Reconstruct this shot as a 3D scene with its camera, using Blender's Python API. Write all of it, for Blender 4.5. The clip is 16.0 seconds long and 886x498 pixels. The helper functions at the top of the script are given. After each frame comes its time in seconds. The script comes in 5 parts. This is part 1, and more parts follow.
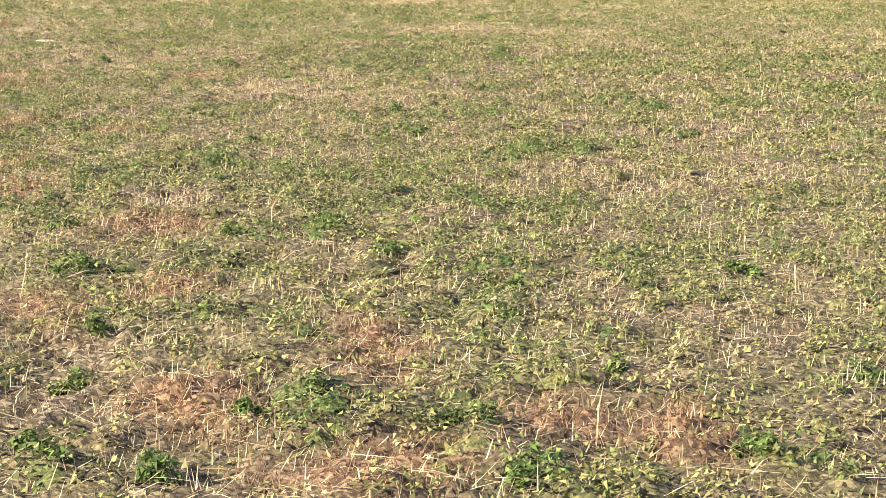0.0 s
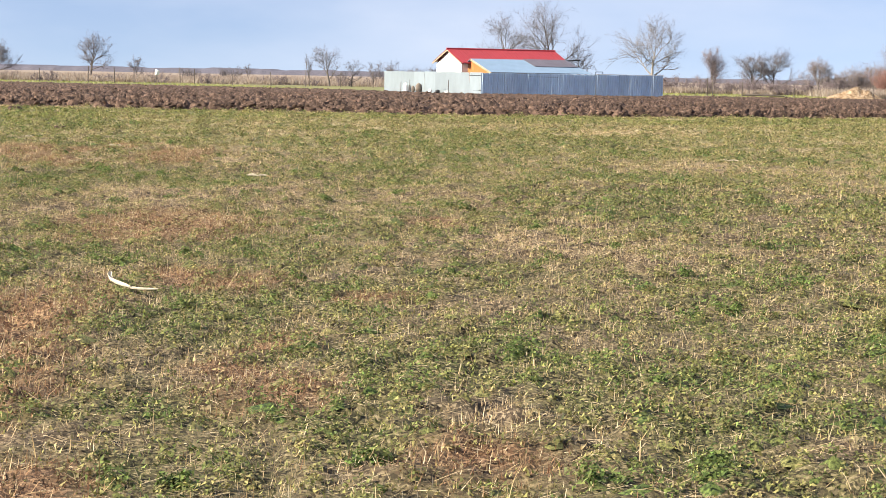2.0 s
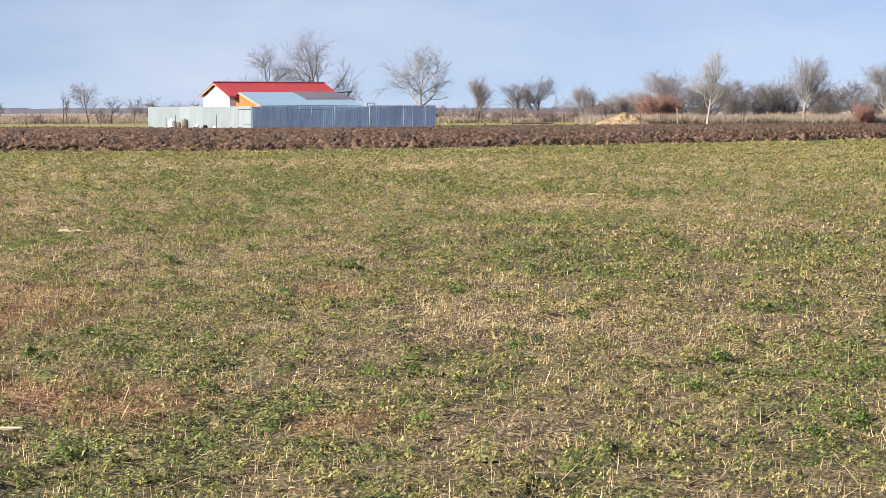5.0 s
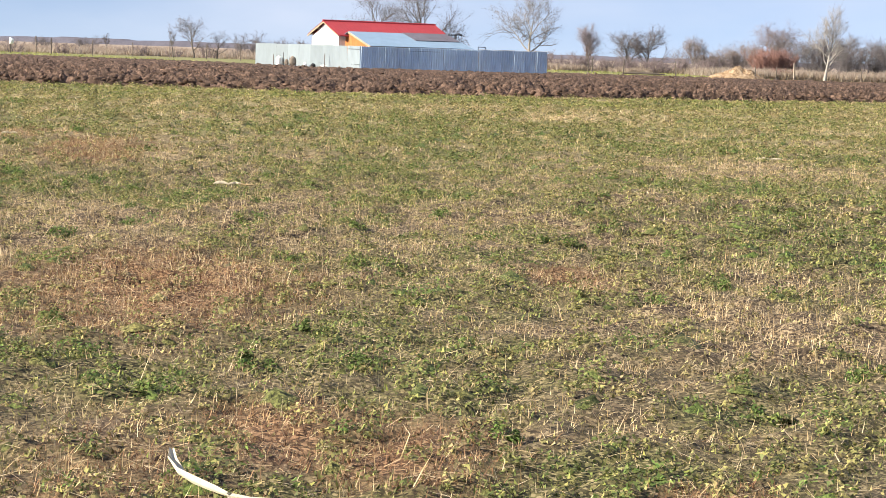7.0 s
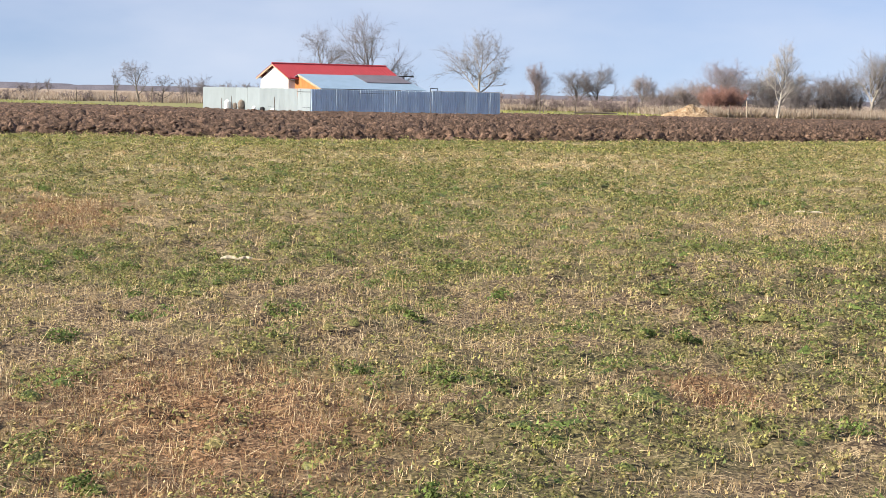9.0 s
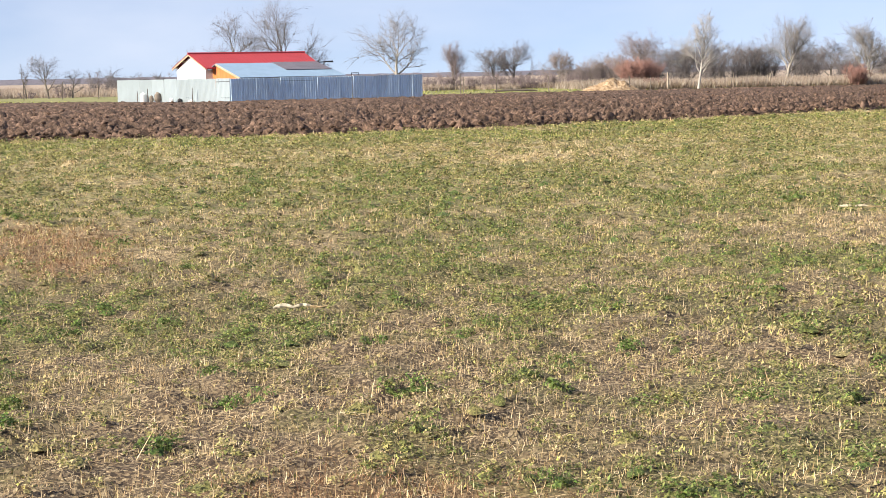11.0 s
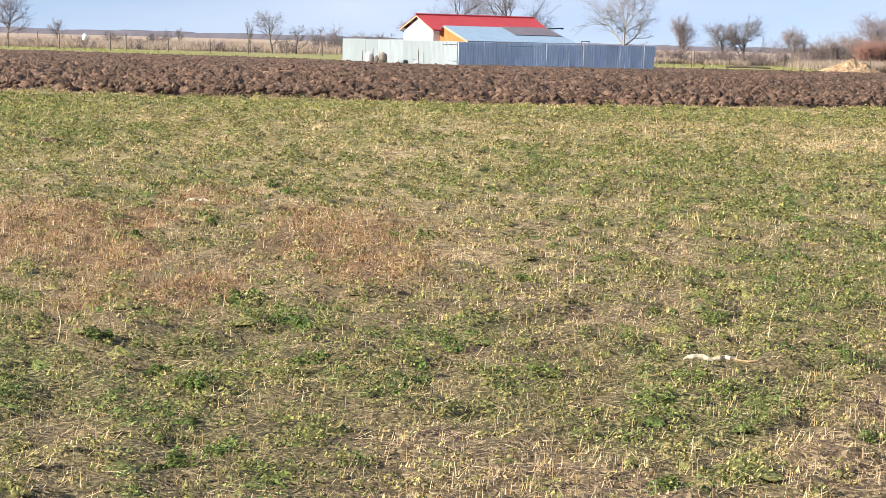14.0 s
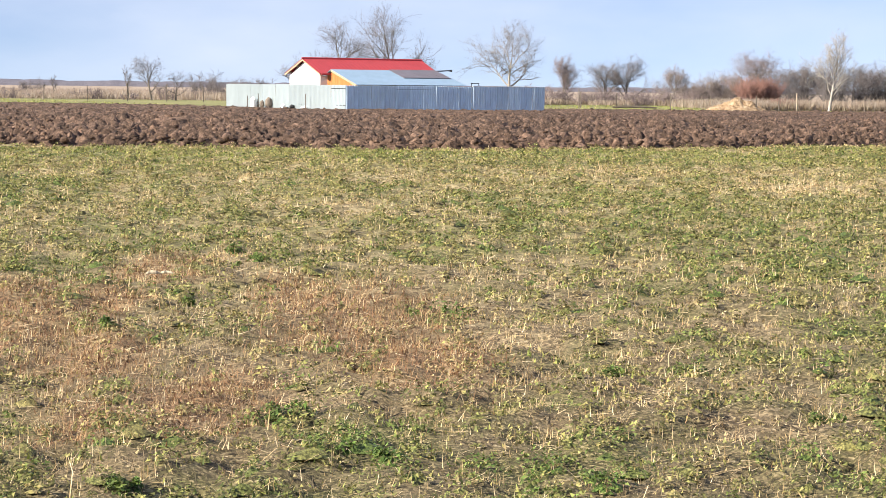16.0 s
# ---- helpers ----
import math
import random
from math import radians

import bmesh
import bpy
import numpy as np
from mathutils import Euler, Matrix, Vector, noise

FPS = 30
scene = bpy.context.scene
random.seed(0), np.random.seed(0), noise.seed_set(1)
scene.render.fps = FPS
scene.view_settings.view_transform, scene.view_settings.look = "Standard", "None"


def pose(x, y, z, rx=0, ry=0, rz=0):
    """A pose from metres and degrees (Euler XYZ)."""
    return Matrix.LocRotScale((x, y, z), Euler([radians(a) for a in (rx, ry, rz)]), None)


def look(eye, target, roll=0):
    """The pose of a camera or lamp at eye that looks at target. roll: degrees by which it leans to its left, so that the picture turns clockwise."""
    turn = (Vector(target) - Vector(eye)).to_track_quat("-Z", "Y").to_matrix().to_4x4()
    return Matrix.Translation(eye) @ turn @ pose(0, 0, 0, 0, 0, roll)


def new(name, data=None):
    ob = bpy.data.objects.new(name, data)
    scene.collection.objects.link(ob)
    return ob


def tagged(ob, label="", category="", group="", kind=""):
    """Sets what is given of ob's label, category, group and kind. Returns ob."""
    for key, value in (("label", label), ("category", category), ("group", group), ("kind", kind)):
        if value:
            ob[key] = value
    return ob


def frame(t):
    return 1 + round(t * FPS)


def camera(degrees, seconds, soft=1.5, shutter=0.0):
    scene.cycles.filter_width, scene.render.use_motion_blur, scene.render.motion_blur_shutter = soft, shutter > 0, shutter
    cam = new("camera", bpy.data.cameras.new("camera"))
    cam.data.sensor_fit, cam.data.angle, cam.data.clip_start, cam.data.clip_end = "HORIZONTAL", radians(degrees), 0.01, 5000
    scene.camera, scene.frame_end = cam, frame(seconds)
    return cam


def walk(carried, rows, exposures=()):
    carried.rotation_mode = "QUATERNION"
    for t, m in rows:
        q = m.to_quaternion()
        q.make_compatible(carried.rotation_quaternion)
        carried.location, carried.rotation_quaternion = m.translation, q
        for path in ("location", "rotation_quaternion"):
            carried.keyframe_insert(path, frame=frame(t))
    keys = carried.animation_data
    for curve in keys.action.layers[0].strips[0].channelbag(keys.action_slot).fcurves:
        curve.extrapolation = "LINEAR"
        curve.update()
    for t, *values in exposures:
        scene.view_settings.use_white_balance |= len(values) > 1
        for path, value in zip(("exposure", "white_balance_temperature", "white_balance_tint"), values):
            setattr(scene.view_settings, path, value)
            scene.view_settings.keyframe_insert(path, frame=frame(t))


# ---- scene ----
cam = camera(30.1, 16.0, soft=0.7)

PATH = [
    (0, (0.822, -4.448, 1.443), (0.978, -2.486, 1.091), 0.4),
    (0.5, (0.685, -3.898, 1.397), (0.778, -1.938, 1.01), 1.6),
    (1, (0.408, -3.378, 1.465), (0.352, -1.407, 1.132), 2.0),
    (1.2, (0.281, -3.185, 1.519), (0.223, -1.205, 1.246), 1.6),
    (1.5, (0.116, -2.898, 1.574), (0.061, -0.911, 1.347), 1.7),
    (2, (-0.068, -2.31, 1.564), (-0.109, -0.322, 1.355), 1.1),
    (2.5, (-0.348, -1.749, 1.558), (-0.348, 0.24, 1.348), 1.6),
    (3, (-0.494, -1.133, 1.537), (-0.555, 0.859, 1.369), 1.6),
    (3.5, (-0.635, -0.558, 1.527), (-0.671, 1.435, 1.364), 2.0),
    (4, (-0.843, 0.025, 1.557), (-0.711, 2.014, 1.387), 1.2),
    (4.2, (-0.906, 0.265, 1.527), (-0.726, 2.249, 1.354), 0.9),
    (6.3, (-1.96, 2.668, 1.512), (-1.68, 4.642, 1.359), -0.2),
    (6.5, (-2.046, 2.884, 1.556), (-1.766, 4.854, 1.356), 0.4),
    (7, (-2.129, 3.541, 1.548), (-1.991, 5.523, 1.312), 1.9),
    (7.5, (-2.313, 4.142, 1.573), (-2.196, 6.132, 1.407), 2.4),
    (8, (-2.528, 4.716, 1.644), (-2.375, 6.703, 1.482), 2.3),
    (8.2, (-2.582, 4.988, 1.615), (-2.426, 6.975, 1.448), 1.8),
    (10.3, (-3.716, 7.328, 1.841), (-3.403, 9.293, 1.64), -0.1),
    (10.5, (-3.855, 7.523, 1.903), (-3.533, 9.486, 1.7), -0.6),
    (11, (-4.048, 8.124, 1.906), (-3.737, 10.089, 1.695), -1.1),
    (11.5, (-4.288, 8.668, 1.926), (-4.023, 10.638, 1.703), 0.5),
    (12, (-4.552, 9.242, 1.924), (-4.293, 11.211, 1.682), 1.4),
    (12.4, (-4.589, 9.856, 1.903), (-4.661, 11.838, 1.648), -0.7),
    (12.5, (-4.621, 9.972, 1.92), (-4.699, 11.954, 1.664), -0.9),
    (13, (-4.783, 10.56, 1.851), (-4.814, 12.544, 1.599), -0.4),
    (13.5, (-4.904, 11.216, 1.833), (-4.854, 13.2, 1.585), 1.2),
    (14, (-5.075, 11.84, 1.864), (-5.007, 13.824, 1.614), 1.5),
    (14.5, (-5.363, 12.463, 1.83), (-5.206, 14.443, 1.59), 1.3),
    (15, (-5.608, 13.148, 1.767), (-5.419, 15.124, 1.53), 0.8),
    (15.5, (-5.937, 13.829, 1.753), (-5.76, 15.808, 1.521), 0.1),
    (16, (-6.179, 14.474, 1.807), (-5.962, 16.453, 1.612), 0.7),
]
walk(cam, [(t, look(eye, target, roll)) for t, eye, target, roll in PATH], exposures=[(0, 1.6), (0.8, 1.6), (2.0, 1.22), (3.0, 1.05), (3.8, 0.93), (6.3, 1.18), (7.2, 1.17), (8.2, 1.03), (10.3, 1.17), (13.0, 1.24), (16, 1.28)])

# ---------- light ----------
SUN_DIR = Vector((-0.9, -0.30, 0.52)).normalized()
world = bpy.data.worlds.new("sky")
scene.world = world
world.use_nodes = True
wn = world.node_tree
sky = wn.nodes.new("ShaderNodeTexSky")
sky.sky_type = "NISHITA"
sky.sun_disc = False
sky.sun_elevation = math.asin(SUN_DIR.z)
sky.sun_rotation = math.atan2(SUN_DIR.x, SUN_DIR.y) % (2 * math.pi)
sky.altitude = 100
sky.air_density = 1.0
sky.dust_density = 0.05
sky.ozone_density = 2.0
tcw = wn.nodes.new("ShaderNodeTexCoord")
lift = wn.nodes.new("ShaderNodeVectorMath")
lift.operation = "ADD"
lift.inputs[1].default_value = (0, 0, 0.12)
wn.links.new(tcw.outputs["Generated"], lift.inputs[0])
wn.links.new(lift.outputs[0], sky.inputs["Vector"])
tint = wn.nodes.new("ShaderNodeMix")
tint.data_type, tint.blend_type = "RGBA", "MULTIPLY"
tint.inputs[0].default_value = 1.0
tint.inputs[7].default_value = (1.06, 0.93, 1.0, 1)
wn.links.new(sky.outputs[0], tint.inputs[6])
veil_map = wn.nodes.new("ShaderNodeMapping")
veil_map.inputs["Scale"].default_value = (3.0, 3.0, 9.0)
wn.links.new(tcw.outputs["Generated"], veil_map.inputs[0])
veil = wn.nodes.new("ShaderNodeTexNoise")
veil.inputs["Scale"].default_value, veil.inputs["Detail"].default_value = 1.6, 6.0
wn.links.new(veil_map.outputs[0], veil.inputs["Vector"])
thin = wn.nodes.new("ShaderNodeMapRange")
thin.inputs[1].default_value, thin.inputs[2].default_value, thin.inputs[4].default_value = 0.34, 0.72, 0.6
wn.links.new(veil.outputs["Fac"], thin.inputs[0])
cloud = wn.nodes.new("ShaderNodeMix")
cloud.data_type = "RGBA"
cloud.inputs[7].default_value = (5.2, 5.6, 6.6, 1)
wn.links.new(thin.outputs[0], cloud.inputs[0])
wn.links.new(tint.outputs[2], cloud.inputs[6])
wn.links.new(cloud.outputs[2], wn.nodes["Background"].inputs[0])
wn.nodes["Background"].inputs[1].default_value = 0.07
sun = new("sun", bpy.data.lights.new("sun", "SUN"))
sun.data.energy = 5.0
sun.data.angle = radians(0.6)
sun.data.color = (1.0, 0.91, 0.75)
sun.matrix_world = look(SUN_DIR * 50, (0, 0, 0))


# ---------- materials ----------
def material(name, rough=0.8, metal=0.0):
    m = bpy.data.materials.new(name)
    m.use_nodes = True
    b = m.node_tree.nodes["Principled BSDF"]
    b.inputs["Roughness"].default_value = rough
    b.inputs["Metallic"].default_value = metal
    b.inputs["Specular IOR Level"].default_value = 0.25
    return m, m.node_tree, b


def ramp(nt, fac, stops, mode="LINEAR"):
    r = nt.nodes.new("ShaderNodeValToRGB")
    r.color_ramp.interpolation = mode
    e = r.color_ramp.elements
    while len(e) < len(stops):
        e.new(0.5)
    for k, (p, c) in zip(e, stops):
        k.position, k.color = p, (*c, 1)
    nt.links.new(fac, r.inputs[0])
    return r.outputs[0]


def noise_tex(nt, scale, detail=4.0, rough=0.55, stretch=None):
    tc = nt.nodes.new("ShaderNodeTexCoord")
    n = nt.nodes.new("ShaderNodeTexNoise")
    n.inputs["Scale"].default_value = scale
    n.inputs["Detail"].default_value = detail
    n.inputs["Roughness"].default_value = rough
    src = tc.outputs["Object"]
    if stretch:
        mp = nt.nodes.new("ShaderNodeMapping")
        mp.inputs["Scale"].default_value = stretch
        nt.links.new(src, mp.inputs[0])
        src = mp.outputs[0]
    nt.links.new(src, n.inputs["Vector"])
    return n.outputs["Fac"]


def mix(nt, a, b, fac, how="MIX"):
    n = nt.nodes.new("ShaderNodeMix")
    n.data_type, n.blend_type = "RGBA", how
    for value, slot in ((a, 6), (b, 7), (fac, 0)):
        if isinstance(value, (int, float)):
            n.inputs[slot].default_value = value
        elif isinstance(value, tuple):
            n.inputs[slot].default_value = (*value, 1)
        else:
            nt.links.new(value, n.inputs[slot])
    return n.outputs[2]


def bump(nt, b, fac, strength, dist):
    n = nt.nodes.new("ShaderNodeBump")
    n.inputs["Strength"].default_value = strength
    n.inputs["Distance"].default_value = dist
    nt.links.new(fac, n.inputs["Height"])
    nt.links.new(n.outputs[0], b.inputs["Normal"])


def plant(name, stops, through_light=0.25, rough=0.7):
    """A leaf or straw material whose colour differs from blade to blade."""
    m, nt, b = material(name, rough)
    g = nt.nodes.new("ShaderNodeNewGeometry")
    col = ramp(nt, g.outputs["Random Per Island"], stops)
    col = mix(nt, col, ramp(nt, noise_tex(nt, 1.3, 3), [(0.3, (0.7, 0.7, 0.7)), (0.7, (1.15, 1.15, 1.15))]), 1.0, "MULTIPLY")
    nt.links.new(col, b.inputs["Base Color"])
    if through_light:
        t = nt.nodes.new("ShaderNodeBsdfTranslucent")
        nt.links.new(col, t.inputs[0])
        s = nt.nodes.new("ShaderNodeMixShader")
        s.inputs[0].default_value = through_light
        nt.links.new(b.outputs[0], s.inputs[1])
        nt.links.new(t.outputs[0], s.inputs[2])
        nt.links.new(s.outputs[0], nt.nodes["Material Output"].inputs[0])
    return m


M_LUSH = plant("young_grass", [(0.0, (0.14, 0.175, 0.036)), (0.5, (0.31, 0.34, 0.08)), (1.0, (0.55, 0.52, 0.18))], 0.25)
M_STRAW = plant("straw", [(0.0, (0.2, 0.125, 0.06)), (0.2, (0.43, 0.31, 0.145)), (0.55, (0.66, 0.49, 0.285)), (1.0, (0.82, 0.68, 0.46))], 0.2)
M_RUST = plant("rusty_dry_weed", [(0.0, (0.1, 0.045, 0.024)), (0.5, (0.27, 0.14, 0.072)), (1.0, (0.48, 0.31, 0.17))], 0.15)


def clump_material(name, vary, sheen):
    """Leaves whose tone runs from dry olive to fresh green, clump by clump; vary(nt) gives their finer differences."""
    m, nt, b = material(name, 0.6)
    a = nt.nodes.new("ShaderNodeAttribute")
    a.attribute_name = "tone"
    col = ramp(nt, a.outputs["Fac"], [(0.0, (0.33, 0.265, 0.145)), (0.3, (0.25, 0.23, 0.09)), (0.6, (0.155, 0.172, 0.057)), (1.0, (0.1, 0.165, 0.04))])
    col = mix(nt, col, vary(nt), 1.0, "MULTIPLY")
    nt.links.new(col, b.inputs["Base Color"])
    t = nt.nodes.new("ShaderNodeBsdfTranslucent")
    nt.links.new(col, t.inputs[0])
    sh = nt.nodes.new("ShaderNodeMixShader")
    sh.inputs[0].default_value = sheen
    nt.links.new(b.outputs[0], sh.inputs[1])
    nt.links.new(t.outputs[0], sh.inputs[2])
    nt.links.new(sh.outputs[0], nt.nodes["Material Output"].inputs[0])
    return m


def leaf_by_leaf(nt):
    g = nt.nodes.new("ShaderNodeNewGeometry")
    return ramp(nt, g.outputs["Random Per Island"], [(0.0, (0.35, 0.35, 0.35)), (0.5, (1.0, 1.0, 1.0)), (0.85, (1.65, 1.6, 1.5)), (1.0, (2.1, 2.0, 1.9))])


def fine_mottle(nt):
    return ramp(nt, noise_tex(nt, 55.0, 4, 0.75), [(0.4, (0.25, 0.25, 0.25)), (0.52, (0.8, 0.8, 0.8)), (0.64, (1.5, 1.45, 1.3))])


M_CLUMP = clump_material("clover_leaf", leaf_by_leaf, 0.2)
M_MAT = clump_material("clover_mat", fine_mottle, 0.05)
M_REED = plant("dry_reed", [(0.0, (0.3, 0.23, 0.185)), (0.5, (0.44, 0.355, 0.285)), (1.0, (0.56, 0.48, 0.4))], 0.4)
# The far woods carry the blue-grey haze of distance in their colour.
M_WOODS_HAZY = plant("hazy_distant_wood", [(0.0, (0.12, 0.112, 0.14)), (1.0, (0.18, 0.17, 0.2))], 0)
M_TWIG = plant("grey_twig", [(0.0, (0.09, 0.078, 0.08)), (1.0, (0.19, 0.168, 0.172))], 0)
M_TWIG_PURPLE = plant("purplish_twig", [(0.0, (0.14, 0.108, 0.108)), (1.0, (0.25, 0.2, 0.2))], 0)
M_TWIG_RED = plant("rusty_twig", [(0.0, (0.19, 0.1, 0.085)), (1.0, (0.34, 0.19, 0.16))], 0)
M_TWIG_BROWN = plant("brown_twig", [(0.0, (0.14, 0.11, 0.105)), (1.0, (0.26, 0.215, 0.2))], 0)


def bark(name, dark, light, scale=3.0):
    m, nt, b = material(name, 0.9)
    col = ramp(nt, noise_tex(nt, scale, 6, 0.6, (1, 1, 0.35)), [(0.3, dark), (0.7, light)])
    nt.links.new(col, b.inputs["Base Color"])
    bump(nt, b, noise_tex(nt, scale * 6, 4, 0.6, (1, 1, 0.3)), 0.5, 0.03)
    return m


M_BARK = bark("grey_bark", (0.085, 0.07, 0.06), (0.2, 0.175, 0.15))
M_BARK_PALE = bark("pale_bark", (0.26, 0.235, 0.21), (0.5, 0.47, 0.44))
M_BARK_MID = bark("sunlit_grey_bark", (0.2, 0.175, 0.155), (0.36, 0.33, 0.3))

def bits(nt, scale, stretch=(1, 1, 1), jitter=0.35):
    """A random number for each small crumpled bit of litter."""
    tc = nt.nodes.new("ShaderNodeTexCoord")
    mp = nt.nodes.new("ShaderNodeMapping")
    mp.inputs["Scale"].default_value = stretch
    nt.links.new(tc.outputs["Object"], mp.inputs[0])
    wob = nt.nodes.new("ShaderNodeTexNoise")
    wob.inputs["Scale"].default_value = scale * 0.8
    nt.links.new(mp.outputs[0], wob.inputs["Vector"])
    add = nt.nodes.new("ShaderNodeVectorMath")
    add.operation = "MULTIPLY_ADD"
    add.inputs[1].default_value = (jitter * 3 / scale,) * 3
    nt.links.new(wob.outputs["Color"], add.inputs[0])
    nt.links.new(mp.outputs[0], add.inputs[2])
    v = nt.nodes.new("ShaderNodeTexVoronoi")
    v.inputs["Scale"].default_value = scale
    nt.links.new(add.outputs[0], v.inputs["Vector"])
    sep = nt.nodes.new("ShaderNodeSeparateColor")
    nt.links.new(v.outputs["Color"], sep.inputs[0])
    return sep.outputs[0]


# earth under the field
M_GROUND, nt, b = material("field_earth", 0.95)
earth = ramp(nt, noise_tex(nt, 9.0, 6, 0.65), [(0.3, (0.04, 0.029, 0.021)), (0.5, (0.115, 0.086, 0.062)), (0.7, (0.27, 0.215, 0.16))])
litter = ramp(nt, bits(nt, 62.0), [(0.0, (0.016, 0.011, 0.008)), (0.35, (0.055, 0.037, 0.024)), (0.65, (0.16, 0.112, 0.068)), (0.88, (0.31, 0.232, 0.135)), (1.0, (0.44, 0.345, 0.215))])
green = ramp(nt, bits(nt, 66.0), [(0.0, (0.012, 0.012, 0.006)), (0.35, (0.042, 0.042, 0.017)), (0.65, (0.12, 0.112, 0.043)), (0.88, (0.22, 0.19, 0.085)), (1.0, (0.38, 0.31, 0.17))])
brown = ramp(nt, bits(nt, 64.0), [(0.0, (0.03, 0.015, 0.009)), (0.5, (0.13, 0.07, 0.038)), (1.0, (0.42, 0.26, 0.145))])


def field_value(nt, key):
    a = nt.nodes.new("ShaderNodeAttribute")
    a.attribute_name = key
    return a.outputs["Fac"]


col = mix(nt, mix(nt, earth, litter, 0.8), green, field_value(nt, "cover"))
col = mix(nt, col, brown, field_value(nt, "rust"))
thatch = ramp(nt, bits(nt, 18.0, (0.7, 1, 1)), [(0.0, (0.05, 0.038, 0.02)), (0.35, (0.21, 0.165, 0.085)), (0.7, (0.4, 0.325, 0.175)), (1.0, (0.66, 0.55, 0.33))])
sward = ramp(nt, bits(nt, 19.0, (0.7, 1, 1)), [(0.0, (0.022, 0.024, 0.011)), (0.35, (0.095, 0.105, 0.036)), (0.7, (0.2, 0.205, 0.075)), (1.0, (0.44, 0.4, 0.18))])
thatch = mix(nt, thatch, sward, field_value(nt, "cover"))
pos = nt.nodes.new("ShaderNodeSeparateXYZ")
tc = nt.nodes.new("ShaderNodeTexCoord")
nt.links.new(tc.outputs["Object"], pos.inputs[0])
turf = nt.nodes.new("ShaderNodeMapRange")
turf.inputs[1].default_value, turf.inputs[2].default_value, turf.inputs[4].default_value = 20.0, 42.0, 0.8
nt.links.new(pos.outputs["Y"], turf.inputs[0])
col = mix(nt, col, thatch, turf.outputs[0])
far = nt.nodes.new("ShaderNodeMapRange")
far.inputs[1].default_value, far.inputs[2].default_value = 140.0, 150.0
nt.links.new(pos.outputs["Y"], far.inputs[0])
meadow = ramp(nt, noise_tex(nt, 0.25, 6, 0.6, (0.4, 1, 1)), [(0.35, (0.16, 0.17, 0.065)), (0.6, (0.27, 0.255, 0.115)), (0.75, (0.36, 0.3, 0.17))])
beyond = nt.nodes.new("ShaderNodeMapRange")
beyond.inputs[1].default_value, beyond.inputs[2].default_value = 205.0, 235.0
nt.links.new(pos.outputs["Y"], beyond.inputs[0])
stubble = ramp(nt, noise_tex(nt, 0.08, 5, 0.6, (0.3, 1, 1)), [(0.35, (0.28, 0.215, 0.165)), (0.65, (0.4, 0.325, 0.255))])
nt.links.new(mix(nt, mix(nt, col, meadow, far.outputs[0]), stubble, beyond.outputs[0]), b.inputs["Base Color"])
bump(nt, b, noise_tex(nt, 40.0, 4, 0.7), 0.4, 0.02)

# turned soil
M_SOIL, nt, b = material("ploughed_soil", 0.95)
col = ramp(nt, noise_tex(nt, 3.2, 8, 0.7), [(0.34, (0.024, 0.0155, 0.012)), (0.5, (0.1, 0.064, 0.046)), (0.66, (0.265, 0.175, 0.132))])
col = mix(nt, col, ramp(nt, noise_tex(nt, 0.12, 3), [(0.35, (0.85, 0.85, 0.85)), (0.65, (1.15, 1.12, 1.1))]), 1.0, "MULTIPLY")
nt.links.new(col, b.inputs["Base Color"])
bump(nt, b, noise_tex(nt, 9.0, 6, 0.7), 0.9, 0.06)

M_PILE, nt, b = material("straw_and_clay_pile", 0.95)
col = ramp(nt, noise_tex(nt, 2.2, 7, 0.65), [(0.32, (0.17, 0.1, 0.056)), (0.5, (0.33, 0.23, 0.14)), (0.7, (0.48, 0.39, 0.28))])
nt.links.new(col, b.inputs["Base Color"])
bump(nt, b, noise_tex(nt, 7.0, 6, 0.7), 0.8, 0.08)


def painted(name, col, rough=0.5, metal=0.0, grime=0.25, scale=1.5):
    m, nt, b = material(name, rough, metal)
    dirty = tuple(c * (1 - grime) for c in col)
    f = ramp(nt, noise_tex(nt, scale, 6, 0.6, (1, 1, 0.4)), [(0.3, dirty), (0.65, col)])
    oi = nt.nodes.new("ShaderNodeObjectInfo")
    v = ramp(nt, oi.outputs["Random"], [(0, (0.9, 0.9, 0.9)), (1, (1.08, 1.08, 1.08))])
    nt.links.new(mix(nt, f, v, 1.0, "MULTIPLY"), b.inputs["Base Color"])
    bump(nt, b, noise_tex(nt, scale * 12, 3), 0.15, 0.01)
    return m


M_ZINC = painted("galvanised_sheet", (0.4, 0.46, 0.485), 0.42, 0.6, 0.12)
# Front fence copy of the galvanised sheet, its blue shade put into the colour.
M_SHEET_SHADED = painted("shaded_galvanised_sheet", (0.54, 0.68, 0.82), 0.4, 0.4, 0.2)
M_ZINC_BLUE = painted("bluish_sheet_roof", (0.3, 0.42, 0.56), 0.5, 0.2, 0.12)
M_PANEL = painted("dark_roof_sheet", (0.17, 0.155, 0.185), 0.55, 0.1, 0.2)
M_RED = painted("red_roof_sheet", (0.36, 0.048, 0.058), 0.5, 0.0, 0.2)
M_WHITE = painted("white_plaster", (0.8, 0.79, 0.76), 0.9, 0.0, 0.06)
M_BOARD = painted("orange_board", (0.5, 0.19, 0.065), 0.75, 0.0, 0.3, 3.0)
M_WOOD = painted("weathered_timber", (0.42, 0.33, 0.23), 0.85, 0.0, 0.35, 4.0)
M_POST = painted("grey_fence_post", (0.17, 0.14, 0.12), 0.9, 0.0, 0.3, 4.0)
M_POST_PALE = painted("pale_timber_post", (0.42, 0.35, 0.28), 0.85, 0.0, 0.2, 4.0)
